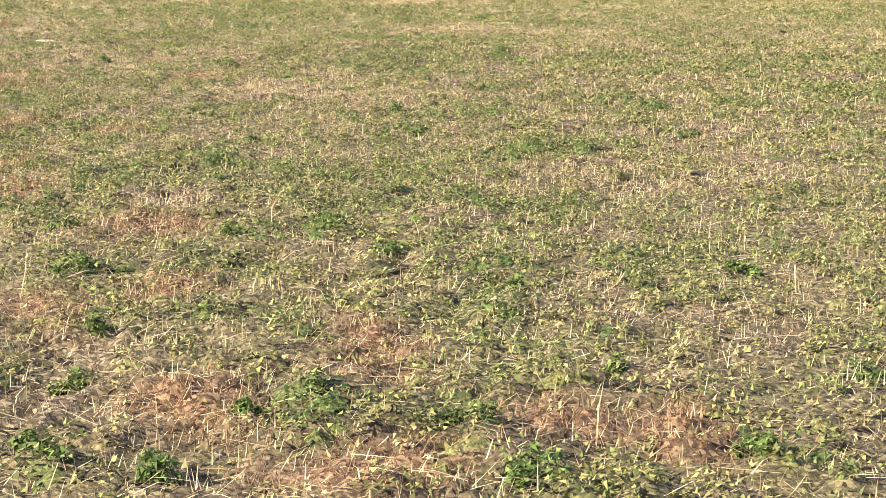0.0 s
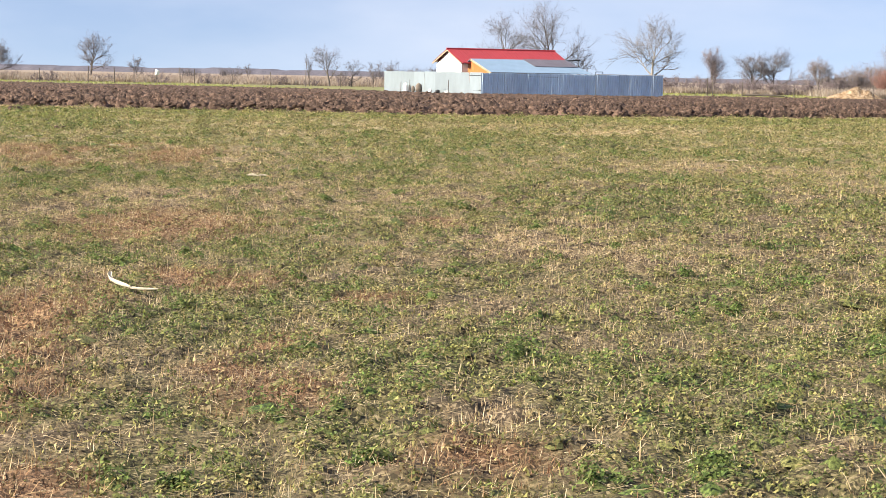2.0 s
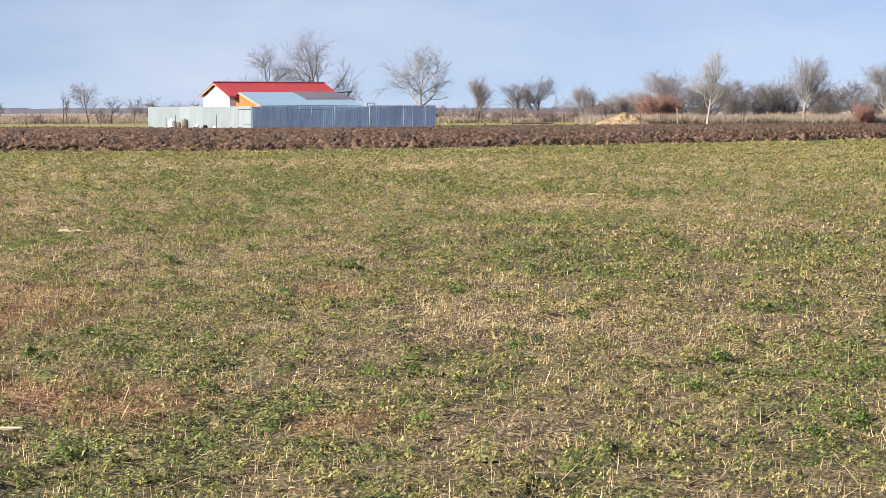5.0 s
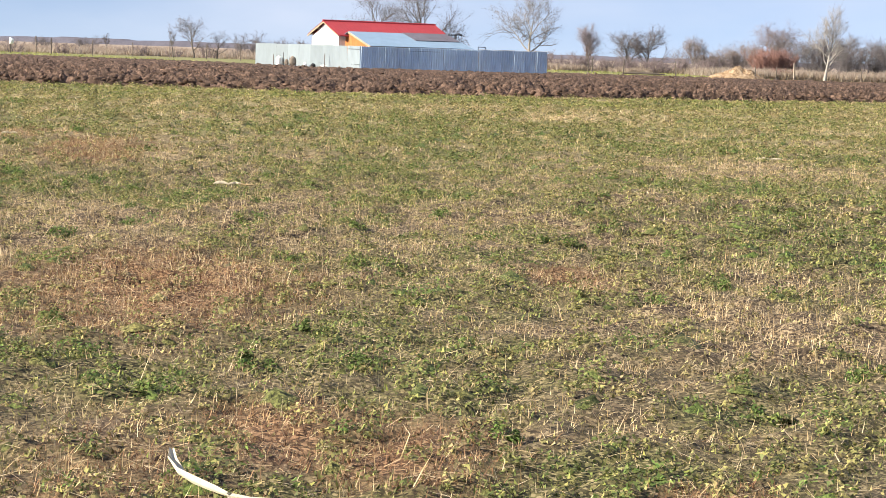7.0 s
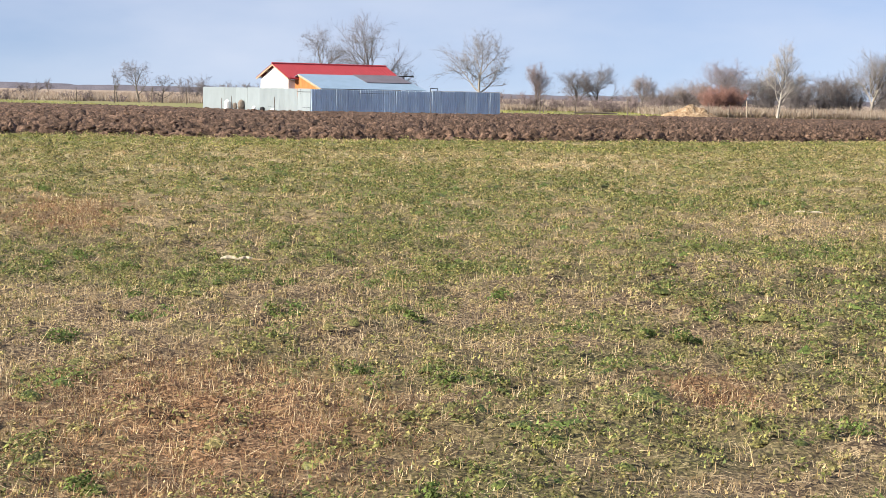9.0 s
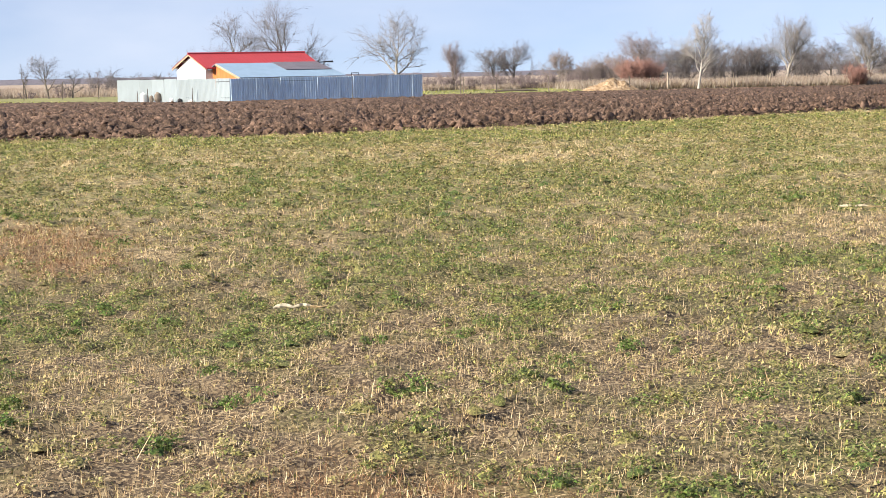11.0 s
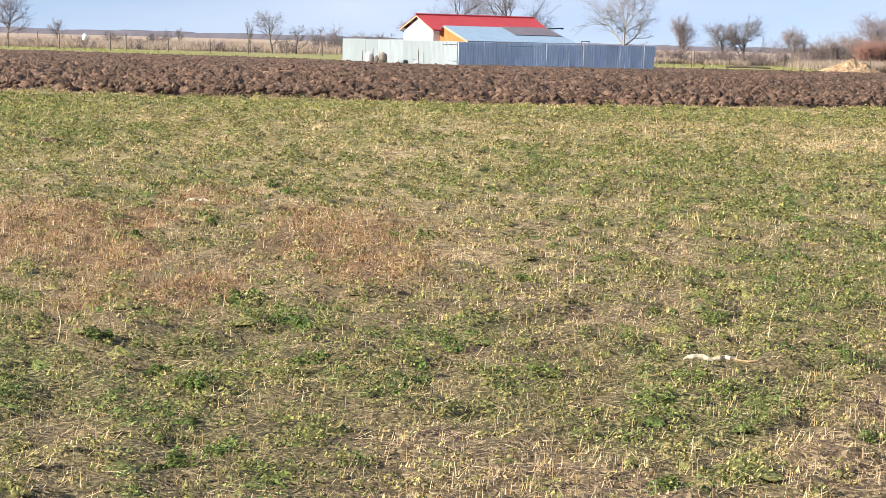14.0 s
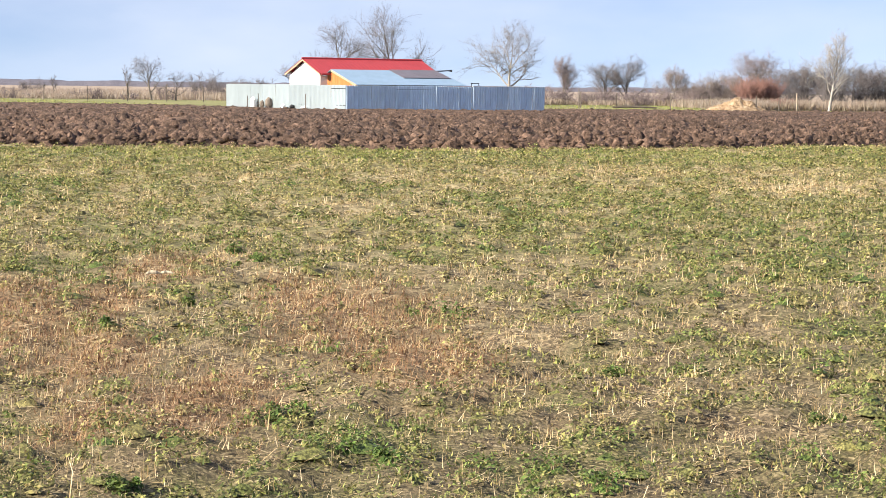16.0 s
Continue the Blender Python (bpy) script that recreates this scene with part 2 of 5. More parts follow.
M_PLASTIC = painted("white_plastic", (0.82, 0.82, 0.8), 0.45, 0.0, 0.08)
M_SACK = painted("brown_sacking", (0.24, 0.2, 0.165), 0.95, 0.0, 0.3, 5.0)
M_DARK = painted("dark_iron", (0.05, 0.05, 0.055), 0.6, 0.4, 0.3)
M_HUSK = painted("bleached_husk", (0.66, 0.58, 0.44), 0.85, 0.0, 0.3, 20.0)
M_HUSK_DULL = painted("dull_husk", (0.62, 0.54, 0.4), 0.9, 0.0, 0.35, 25.0)
M_HUSK_TAIL = painted("dry_stem", (0.46, 0.33, 0.18), 0.85, 0.0, 0.3, 20.0)


# ---------- helpers ----------
def thing(name, label, category, group="", kind="", at=(0, 0, 0)):
    e = new(name)
    e.location = at
    e.empty_display_size = 0.2
    return tagged(e, label, category, group, kind)


def part(name, bm, mat, parent, label="", m=None):
    me = bpy.data.meshes.new(name)
    bm.to_mesh(me)
    bm.free()
    me.materials.append(mat)
    ob = new(name, me)
    ob.parent = parent
    if m is not None:
        ob.matrix_basis = m
    if label:
        ob["label"] = label
    return ob


def solid(name, bm, mat, label, category, group="", kind="", m=None):
    ob = part(name, bm, mat, None, "", m)
    return tagged(ob, label, category, group, kind)


def prism(bm, low, high):
    """A closed body between two rings of corners."""
    a = [bm.verts.new(p) for p in low]
    c = [bm.verts.new(p) for p in high]
    n = len(a)
    bm.faces.new(a[::-1])
    bm.faces.new(c)
    for i in range(n):
        bm.faces.new((a[i], a[(i + 1) % n], c[(i + 1) % n], c[i]))
    return bm


def block(x0, y0, z0, x1, y1, z1, bevel=0.0):
    bm = bmesh.new()
    prism(bm, [(x0, y0, z0), (x1, y0, z0), (x1, y1, z0), (x0, y1, z0)], [(x0, y0, z1), (x1, y0, z1), (x1, y1, z1), (x0, y1, z1)])
    if bevel:
        bmesh.ops.bevel(bm, geom=bm.edges[:], offset=bevel, segments=2, affect="EDGES")
    return bm


def tube(bm, pts, radii, sides=6):
    rings = []
    for i, (p, r) in enumerate(zip(pts, radii)):
        p = Vector(p)
        d = Vector(pts[min(i + 1, len(pts) - 1)]) - Vector(pts[max(i - 1, 0)])
        d.normalize()
        a = d.cross(Vector((0.31, 0.9, 0.27)))
        a.normalize()
        c = d.cross(a)
        rings.append([bm.verts.new(p + r * (math.cos(k * 2 * math.pi / sides) * a + math.sin(k * 2 * math.pi / sides) * c)) for k in range(sides)])
    for q, s in zip(rings, rings[1:]):
        for k in range(sides):
            bm.faces.new((q[k], q[(k + 1) % sides], s[(k + 1) % sides], s[k]))
    bm.faces.new(rings[0][::-1])
    bm.faces.new(rings[-1])
    return bm


def mesh_np(name, verts, faces, mat, smooth=False):
    """A mesh from arrays: verts (n, 3), faces (m, 3 or 4)."""
    me = bpy.data.meshes.new(name)
    k = faces.shape[1]
    me.vertices.add(len(verts))
    me.vertices.foreach_set("co", verts.astype(np.float32).ravel())
    me.loops.add(faces.size)
    me.loops.foreach_set("vertex_index", faces.astype(np.int32).ravel())
    me.polygons.add(len(faces))
    me.polygons.foreach_set("loop_start", np.arange(0, faces.size, k, dtype=np.int32))
    if smooth:
        me.polygons.foreach_set("use_smooth", np.ones(len(faces), dtype=bool))
    me.update(calc_edges=True)
    me.materials.append(mat)
    return me


def hash2(ix, iy, seed):
    h = (ix.astype(np.int64) * 374761393 + iy.astype(np.int64) * 668265263 + seed * 974634777) & 0xFFFFFFFF
    h = ((h ^ (h >> 13)) * 1274126177) & 0xFFFFFFFF
    return ((h ^ (h >> 16)) & 0xFFFF) / 65535.0


def vnoise(x, y, scale, seed=0):
    """Smooth noise 0..1 on the plan; scale is the size of its patches in metres."""
    x, y = np.asarray(x, float) / scale, np.asarray(y, float) / scale
    ix, iy = np.floor(x), np.floor(y)
    fx, fy = x - ix, y - iy
    fx, fy = fx * fx * (3 - 2 * fx), fy * fy * (3 - 2 * fy)
    a, b2 = hash2(ix, iy, seed), hash2(ix + 1, iy, seed)
    c, d = hash2(ix, iy + 1, seed), hash2(ix + 1, iy + 1, seed)
    return (a * (1 - fx) + b2 * fx) * (1 - fy) + (c * (1 - fx) + d * fx) * fy


def fbm(x, y, scale, octaves=4, seed=0):
    out, w, tot = 0.0, 1.0, 0.0
    for o in range(octaves):
        out = out + w * vnoise(x, y, scale / 2**o, seed + 17 * o)
        tot, w = tot + w, w * 0.55
    return out / tot


def worley(x, y, scale, seed=0):
    """Distance to the nearest of scattered points, that point's own random number, and the way from it."""
    x, y = np.asarray(x, float) / scale, np.asarray(y, float) / scale
    ix, iy = np.floor(x), np.floor(y)
    best, own, ox, oy = np.full(x.shape, 9.0), np.zeros(x.shape), np.zeros(x.shape), np.zeros(x.shape)
    for i in (-1, 0, 1):
        for j in (-1, 0, 1):
            cx, cy = ix + i, iy + j
            ax, ay = x - cx - 0.1 - 0.8 * hash2(cx, cy, seed), y - cy - 0.1 - 0.8 * hash2(cx, cy, seed + 1)
            d = np.hypot(ax, ay)
            near = d < best
            best, own = np.where(near, d, best), np.where(near, hash2(cx, cy, seed + 2), own)
            ox, oy = np.where(near, ax, ox), np.where(near, ay, oy)
    return best, own, ox, oy


# ---------- the plan ----------
def plough_near(x):
    return 61.0 + 0.28 * np.maximum(x + 1, 0) + np.where(x > 0, 0.01, 0.006) * x**2 + 0.25 * np.sin(0.9 * x) * np.cos(0.37 * x)


def plough_far(x):
    return 158.0 + 0.08 * np.maximum(x - 14, 0) + 0.35 * np.maximum(-x - 10, 0)


CORNER, U, G = Vector((0, 139.75, 0)), Vector((0.955, 0.297, 0)), Vector((-0.467, 0.884, 0))


def yard(u, v, z=0.0):
    """A place in the yard: u along the front fence, v along the side fence."""
    return CORNER + u * U + v * G + Vector((0, 0, z))


def tuft(x, y):
    """Tussocks a hand to an arm wide: 1 in their middle, 0 between them."""
    d, r, _, _ = worley(x + 0.16 * (vnoise(x, y, 0.2, 81) - 0.5), y * 0.8 + 0.16 * (vnoise(x, y, 0.2, 82) - 0.5), 0.42, 88)
    return np.clip(1.25 - (1.2 + 0.8 * r) * d, 0, 1)


def ground_z(x, y):
    """The matted turf: tussocks, and lumps a few fingers wide with sharp creases between them."""
    lump = np.abs(2 * vnoise(x, y, 0.12, 83) - 1) + 0.55 * np.abs(2 * vnoise(x, y, 0.065, 84) - 1)
    patch = np.clip(0.35 + 1.2 * (vnoise(x, y, 1.3, 86)), 0.4, 1.3)
    return 0.05 * (fbm(x, y, 3.0, 3, 5) - 0.5) + patch * (0.03 * tuft(x, y) * (1 + np.clip((y - 5) / 14, 0, 1.8)) + 0.04 * lump) - 0.03


# ---------- ground ----------
def build_ground():
    xs = np.unique(np.concatenate([np.linspace(-30, 36, 34), -30 - np.geomspace(1, 3000, 26), 36 + np.geomspace(1, 3000, 26)]))
    ys = np.unique(np.concatenate([np.linspace(-4, 64, 36), -4 - np.geomspace(1, 600, 14), 64 + np.geomspace(1, 4200, 40)]))
    X, Y = np.meshgrid(xs, ys)
    Z = np.where((X > -40) & (X < 46) & (Y > -30) & (Y < 90), -0.05, 0.0)
    n = len(xs)
    idx = (np.arange(len(ys) - 1)[:, None] * n + np.arange(n - 1)[None]).ravel()
    me = mesh_np("ground", np.stack([X, Y, Z], -1).reshape(-1, 3), np.stack([idx, idx + 1, idx + n + 1, idx + n], -1), M_GROUND, True)
    me.attributes.new("cover", "FLOAT", "POINT").data.foreach_set("value", greenness(X, Y).astype(np.float32).ravel())
    tagged(new("ground", me), "flat field of sparse green clover over pale dry earth", "ground", kind="structure")



def build_plough():
    rows, cols = 220, 690
    v = np.linspace(0, 1, rows)[:, None] ** 1.6
    s = np.linspace(0, 1, cols)[None]
    y0 = 64 + 100 * v
    X = (-0.42 * y0 - 4) * (1 - s) + (0.56 * y0 + 4) * s
    Y = plough_near(X) * (1 - v) + plough_far(X) * v
    base = fbm(X, Y, 1.1, 3, 3)
    wx, wy = X + 0.35 * (fbm(X, Y, 0.5, 2, 71) - 0.5), Y + 0.35 * (fbm(X, Y, 0.5, 2, 72) - 0.5)
    # overturned slabs: each cell lies at its own height and slope
    Z = 0.06 * base
    for scale, amp, tilt, seed in ((0.32, 0.21, 0.3, 31), (0.17, 0.18, 0.3, 37)):
        d, r, ox, oy = worley(wx * 0.75, wy, scale, seed)
        t = 2 * np.pi * ((r * 97.3) % 1)
        Z = Z + amp * (r - 0.3) * (d < 0.62) + tilt * scale * (np.cos(t) * ox + np.sin(t) * oy) * 2 - amp * 0.9 * np.clip(d - 0.45, 0, 1)
    furrow = 0.5 + 0.5 * np.sin(2 * math.pi * (Y + 0.5 * fbm(X, Y, 4, 2, 8)) / 1.3)
    grit = np.random.default_rng(6).random(X.shape)
    Z = np.maximum(Z + 0.08 + 0.03 * furrow + 0.13 * (grit - 0.5), 0.0)
    Z = Z * np.clip(1.0 - (Y - 90) / 90, 0.45, 1)
    edge = np.minimum(1, np.minimum(v * 160, (1 - v) * 25))
    Z = Z * edge - 0.02 * (edge < 0.02)
    du, dv = X, Y - 139.75
    det = U.x * G.y - U.y * G.x
    uu, vv = (du * G.y - dv * G.x) / det, (-du * U.y + dv * U.x) / det
    Z = np.where((uu > -4) & (uu < 17.3) & (vv > 0.1), 0.01, Z)
    X2 = X + 0.12 * (np.random.default_rng(9).random(X.shape) - 0.5)
    Y2 = Y + 0.16 * (vnoise(X, Y, 0.4, 52) - 0.5)
    idx = (np.arange(rows - 1)[:, None] * cols + np.arange(cols - 1)[None]).ravel()
    me = mesh_np("ploughed_strip", np.stack([X2, Y2, Z], -1).reshape(-1, 3), np.stack([idx, idx + 1, idx + cols + 1, idx + cols], -1), M_SOIL)
    tagged(new("ploughed_strip", me), "broad strip of freshly ploughed brown soil in rough ridges", "soil", kind="structure")
    # loose clods on top
    rng = np.random.default_rng(4)
    bm = bmesh.new()
    bmesh.ops.create_icosphere(bm, subdivisions=1, radius=1.0)
    ico = np.array([q.co for q in bm.verts])
    tri = np.array([[q.index for q in f.verts] for f in bm.faces])
    bm.free()
    n = 7000
    t = rng.random(n) ** 1.9
    yy = 64 + 96 * t
    xx = (-0.42 * yy - 3) + rng.random(n) * (0.98 * yy + 6)
    yy = plough_near(xx) + 0.1 + t * (plough_far(xx) - plough_near(xx) - 1)
    du, dv = xx, yy - 139.75
    keep = ~(((du * G.y - dv * G.x) / det > -5) & ((-du * U.y + dv * U.x) / det > -0.4) & ((du * G.y - dv * G.x) / det < 17.6))
    xx, yy = xx[keep], yy[keep]
    n = len(xx)
    size = 0.035 + 0.085 * rng.random(n) ** 2
    V = ico[None] * (0.25 + 1.2 * rng.random((n, len(ico), 1))) * (size[:, None] * np.stack([0.8 + 0.9 * rng.random(n), 0.7 + 0.6 * rng.random(n), 0.5 + 0.4 * rng.random(n)], -1))[:, None]
    V = V + np.stack([xx, yy, (0.16 + 0.16 * rng.random(n)) * np.clip(1.0 - (yy - 90) / 90, 0.45, 1)], -1)[:, None]
    F = (tri[None] + (np.arange(n) * len(ico))[:, None, None]).reshape(-1, 3)
    tagged(new("soil_clods", mesh_np("soil_clods", V.reshape(-1, 3), F, M_SOIL)), "loose brown clods lying on the ploughed strip", "clods", kind="stuff")


build_plough()


# ---------- the yard: sheet fence, house, shed ----------
def rib_sheet(width, height, pitch=0.2, depth=0.026):
    """A trapezoid-ribbed metal sheet standing on its lower edge, with thickness."""
    bm = bmesh.new()
    n = max(1, round(width / pitch))
    p = width / n
    line = []
    for i in range(n):
        for f, d in ((0.0, 0.0), (0.38, 0.0), (0.5, depth), (0.88, depth)):
            line.append(((i + f) * p, -d))
    line.append((width, 0.0))
    rows = []
    for off in (0.0, 0.006):
        for z in (0.0, height):
            rows.append([bm.verts.new((x, y + off, z)) for x, y in line])
    for k in range(len(line) - 1):
        bm.faces.new((rows[0][k], rows[0][k + 1], rows[1][k + 1], rows[1][k]))
        bm.faces.new((rows[2][k + 1], rows[2][k], rows[3][k], rows[3][k + 1]))
        bm.faces.new((rows[1][k], rows[1][k + 1], rows[3][k + 1], rows[3][k]))
        bm.faces.new((rows[0][k + 1], rows[0][k], rows[2][k], rows[2][k + 1]))
    return bm


def sheet_fence(name, label, start, way, length, height, count, mat, rail=0.0, seed=1, depth=0.042):
    rnd = random.Random(seed)
    f = thing(name, label, "fence", "sheet fence round the yard", at=start)
    ang = math.atan2(way.y, way.x)
    w = length / count
    first = None
    for i in range(count):
        m = Matrix.Translation(way * (i * w) + Vector((0, 0, rnd.uniform(-0.02, 0.02)))) @ Matrix.Rotation(ang, 4, "Z") @ Matrix.Rotation(rnd.uniform(-0.012, 0.012), 4, "X") @ Matrix.Rotation(rnd.uniform(-0.01, 0.01), 4, "Z")
        if first is None:
            first = part("sheet", rib_sheet(w - 0.006, height, 0.2, depth), mat, f, "", m)
        else:
            ob = new("sheet", first.data)
            ob.parent, ob.matrix_basis = f, m
    rot = Matrix.Rotation(ang, 4, "Z")
    for k in range(int(length // 2.6) + 1):
        part("post", block(-0.03, 0.0, -0.2, 0.03, 0.06, height - 0.05), M_DARK, f, "", Matrix.Translation(way * min(k * 2.6, length - 0.1)) @ rot @ Matrix.Translation((0.05, 0.02, 0)))
    for z in (0.35, height - 0.3):
        part("rail", block(0, 0.01, z, length, 0.05, z + 0.05), M_DARK, f, "", rot)
    if rail:
        part("top_cap", block(0, -0.05, height + 0.02, length, 0.05, height + 0.02 + rail, 0.01), M_PLASTIC, f, "white capping strip", rot)
    return f


sheet_fence("sheet_fence", "galvanised ribbed sheet fence along the ploughed soil, blue shade in its colour", yard(0, 0), U, 10.5, 1.9, 10, M_SHEET_SHADED)
sheet_fence("sheet_fence", "galvanised ribbed sheet fence with a pale capping strip, blue shade in its colour", yard(10.52, 0), U, 6.35, 1.9, 6, M_SHEET_SHADED, 0.05, 2)
sheet_fence("sheet_fence", "sunlit pale galvanised sheet fence at the side of the yard", yard(0, 20.0), -G, 20.0, 1.92, 9, M_ZINC, 0.0, 3, 0.008)


def face_body(corners, thick, down=(0, 0, -1)):
    """A slab: a polygon of world corners given thickness along down."""
    d = Vector(down) * thick
    return prism(bmesh.new(), [Vector(c) + d for c in corners], [Vector(c) for c in corners])


def roof_sheet(a, b, c, d, pitch, rise, thick=0.03):
    """A ribbed roof plane with corners a, b (eave) and d, c (ridge); ribs run from eave to ridge."""
    a, b, c, d = (Vector(q) for q in (a, b, c, d))
    n = max(2, round((b - a).length / pitch))
    up = (b - a).cross(d - a).normalized()
    if up.z < 0:
        up = -up
    bm = bmesh.new()
    rows = []
    for off in (0.0, -thick):
        lo, hi = [], []
        for i in range(n):
            for f, h in ((0.0, 0.0), (0.55, 0.0), (0.65, rise), (0.9, rise)):
                t = (i + f) / n
                lo.append(bm.verts.new(a.lerp(b, t) + up * (h + off)))
                hi.append(bm.verts.new(d.lerp(c, t) + up * (h + off)))
        lo.append(bm.verts.new(b + up * off))
        hi.append(bm.verts.new(c + up * off))
        rows.append((lo, hi))
    (l0, h0), (l1, h1) = rows
    for k in range(len(l0) - 1):
        bm.faces.new((l0[k], l0[k + 1], h0[k + 1], h0[k]))
        bm.faces.new((l1[k + 1], l1[k], h1[k], h1[k + 1]))
        bm.faces.new((l1[k], l1[k + 1], l0[k + 1], l0[k]))
        bm.faces.new((h0[k], h0[k + 1], h1[k + 1], h1[k]))
    for k in (0, -1):
        bm.faces.new((l0[k], h0[k], h1[k], l1[k]))
    return bm


def build_house():
    h = thing("house", "low whitewashed farm house under a red metal roof", "house")
    u0, u1, v0, v1, vm = 0.85, 10.2, 5.0, 9.7, 7.35
    eave, ridge = 2.75, 3.97
    # walls, each with its thickness
    for name, a, b2 in (("front_wall", (u0, v0), (u1, v0)), ("back_wall", (u0, v1), (u1, v1))):
        lo = [yard(a[0], a[1]), yard(b2[0], b2[1]), yard(b2[0], b2[1] + 0.25), yard(a[0], a[1] + 0.25)]
        part(name, prism(bmesh.new(), lo, [p + Vector((0, 0, eave - 0.12)) for p in lo]), M_WHITE, h)
    for name, u in (("gable_wall", u0 - 0.25), ("gable_wall", u1)):
        ring = [yard(u, v0, 0), yard(u, v1 + 0.25, 0), yard(u, v1 + 0.25, eave - 0.1), yard(u, vm, ridge - 0.15), yard(u, v0, eave - 0.1)]
        part(name, prism(bmesh.new(), ring, [p + U * 0.25 for p in ring]), M_WHITE, h, "white plastered gable")
    e0, e1 = u0 - 0.55, u1 + 0.4
    part("roof_slope", roof_sheet(yard(e0, 4.5, 2.8), yard(e1, 4.5, 2.8), yard(e1, vm, ridge), yard(e0, vm, ridge), 0.35, 0.02), M_RED, h, "bright red profiled sheet roof")
    part("roof_slope", roof_sheet(yard(e1, 10.25, 2.8), yard(e0, 10.25, 2.8), yard(e0, vm, ridge), yard(e1, vm, ridge), 0.35, 0.02), M_RED, h, "bright red profiled sheet roof")
    bm = bmesh.new()
    tube(bm, [yard(e0 - 0.02, vm, ridge + 0.03), yard(e1 + 0.02, vm, ridge + 0.03)], (0.09, 0.09), 8)
    part("ridge_cap", bm, M_RED, h)
    for v, z in ((4.5, 2.8), (10.25, 2.8)):
        a, b2 = yard(e0 + 0.02, v, z - 0.04), yard(e0 + 0.02, vm, ridge - 0.04)
        part("barge_board", prism(bmesh.new(), [a, b2, b2 - Vector((0, 0, 0.13)), a - Vector((0, 0, 0.13))], [q + U * 0.04 for q in (a, b2, b2 - Vector((0, 0, 0.13)), a - Vector((0, 0, 0.13)))]), M_WOOD, h, "pale timber barge board")
    for v in (5.0, 6.2, 7.35, 8.5, 9.7):
        z = ridge - abs(v - vm) / (vm - 4.5) * (ridge - 2.8) - 0.18
        part("rafter_end", face_body([yard(e0 + 0.06, v - 0.05, z + 0.1), yard(u0 - 0.1, v - 0.05, z + 0.1), yard(u0 - 0.1, v + 0.05, z + 0.1), yard(e0 + 0.06, v + 0.05, z + 0.1)], 0.12), M_WOOD, h)
    bm = bmesh.new()
    tube(bm, [yard(e0 + 0.1, 4.44, 2.73), yard(e1, 4.44, 2.70)], (0.06, 0.06), 8)
    part("gutter", bm, M_RED, h)


def build_shed():
    s = thing("shed", "lean-to shed with orange board gable and bluish sheet roof", "shed")
    u0, u1 = 1.2, 9.9
    # board gable, each board its own piece
    top = lambda v: 1.95 + (v - 0.35) / 3.65 * 1.1 if v < 4 else 3.05 - (v - 4) / 1.2 * 0.42
    v = 0.35
    while v < 5.1:
        w = 0.235
        ring = [yard(u0, v, 0), yard(u0, v + w, 0), yard(u0, v + w, top(v + w)), yard(u0, v, top(v))]
        part("board", prism(bmesh.new(), ring, [q + U * 0.03 for q in ring]), M_BOARD, s)
        v += w + 0.006
    for a, b2 in (((u0, 0.35), (u1, 0.35)),):
        lo = [yard(*a), yard(*b2), yard(b2[0], b2[1] + 0.1), yard(a[0], a[1] + 0.1)]
        part("front_wall", prism(bmesh.new(), lo, [p + Vector((0, 0, 1.9)) for p in lo]), M_WOOD, s)
    part("roof_slope", roof_sheet(yard(0.95, 0.15, 1.96), yard(10.15, 0.15, 1.98), yard(9.8, 4.0, 3.12), yard(0.95, 4.0, 3.12), 0.25, 0.003), M_ZINC_BLUE, s, "bluish galvanised sheet roof")
    part("roof_back_slope", roof_sheet(yard(9.8, 5.2, 2.68), yard(0.95, 5.2, 2.68), yard(0.95, 4.0, 3.12), yard(9.8, 4.0, 3.12), 0.25, 0.003), M_ZINC_BLUE, s)
    at = lambda u, f, lift: yard(u, 0.15 + 3.85 * f, 1.97 + 1.15 * f + lift)
    k = 5
    for i in range(k):
        a0 = 5.75 + (9.75 - 5.75) * i / k
        a1 = 5.75 + (9.75 - 5.75) * (i + 1) / k - 0.015
        part("dark_panel", face_body([at(a0 + 0.1, 0.44, 0.07), at(a1 + 0.1, 0.44, 0.07), at(a1, 0.99, 0.07), at(a0, 0.99, 0.07)], 0.035), M_PANEL, s, "dark grey roof panel")
    part("verge_board", face_body([at(0.93, 0.0, -0.02), at(0.99, 0.0, -0.02), at(0.99, 1.0, -0.02), at(0.93, 1.0, -0.02)], 0.16), M_WOOD, s)
    bm = bmesh.new()
    tube(bm, [yard(9.7, 4.05, 3.08), yard(10.9, 4.05, 3.16), yard(11.25, 4.05, 3.15)], (0.05, 0.05, 0.09), 8)
    part("flue_pipe", bm, M_DARK, s, "dark metal pipe sticking out under the ridge")


build_house()
build_shed()

# yard gate frame rising over the front fence
gate = thing("gate_frame", "small iron hoop frame rising just over the fence", "frame", at=yard(10.75, 0.5))
for a, b2 in (((0, 0, 0), (0, 0, 2.18)), ((0.62, 0.19, 0), (0.62, 0.19, 2.16)), ((-0.02, 0, 2.16), (0.64, 0.19, 2.16))):
    part("bar", tube(bmesh.new(), [a, b2], (0.03, 0.03), 6), M_DARK, gate)


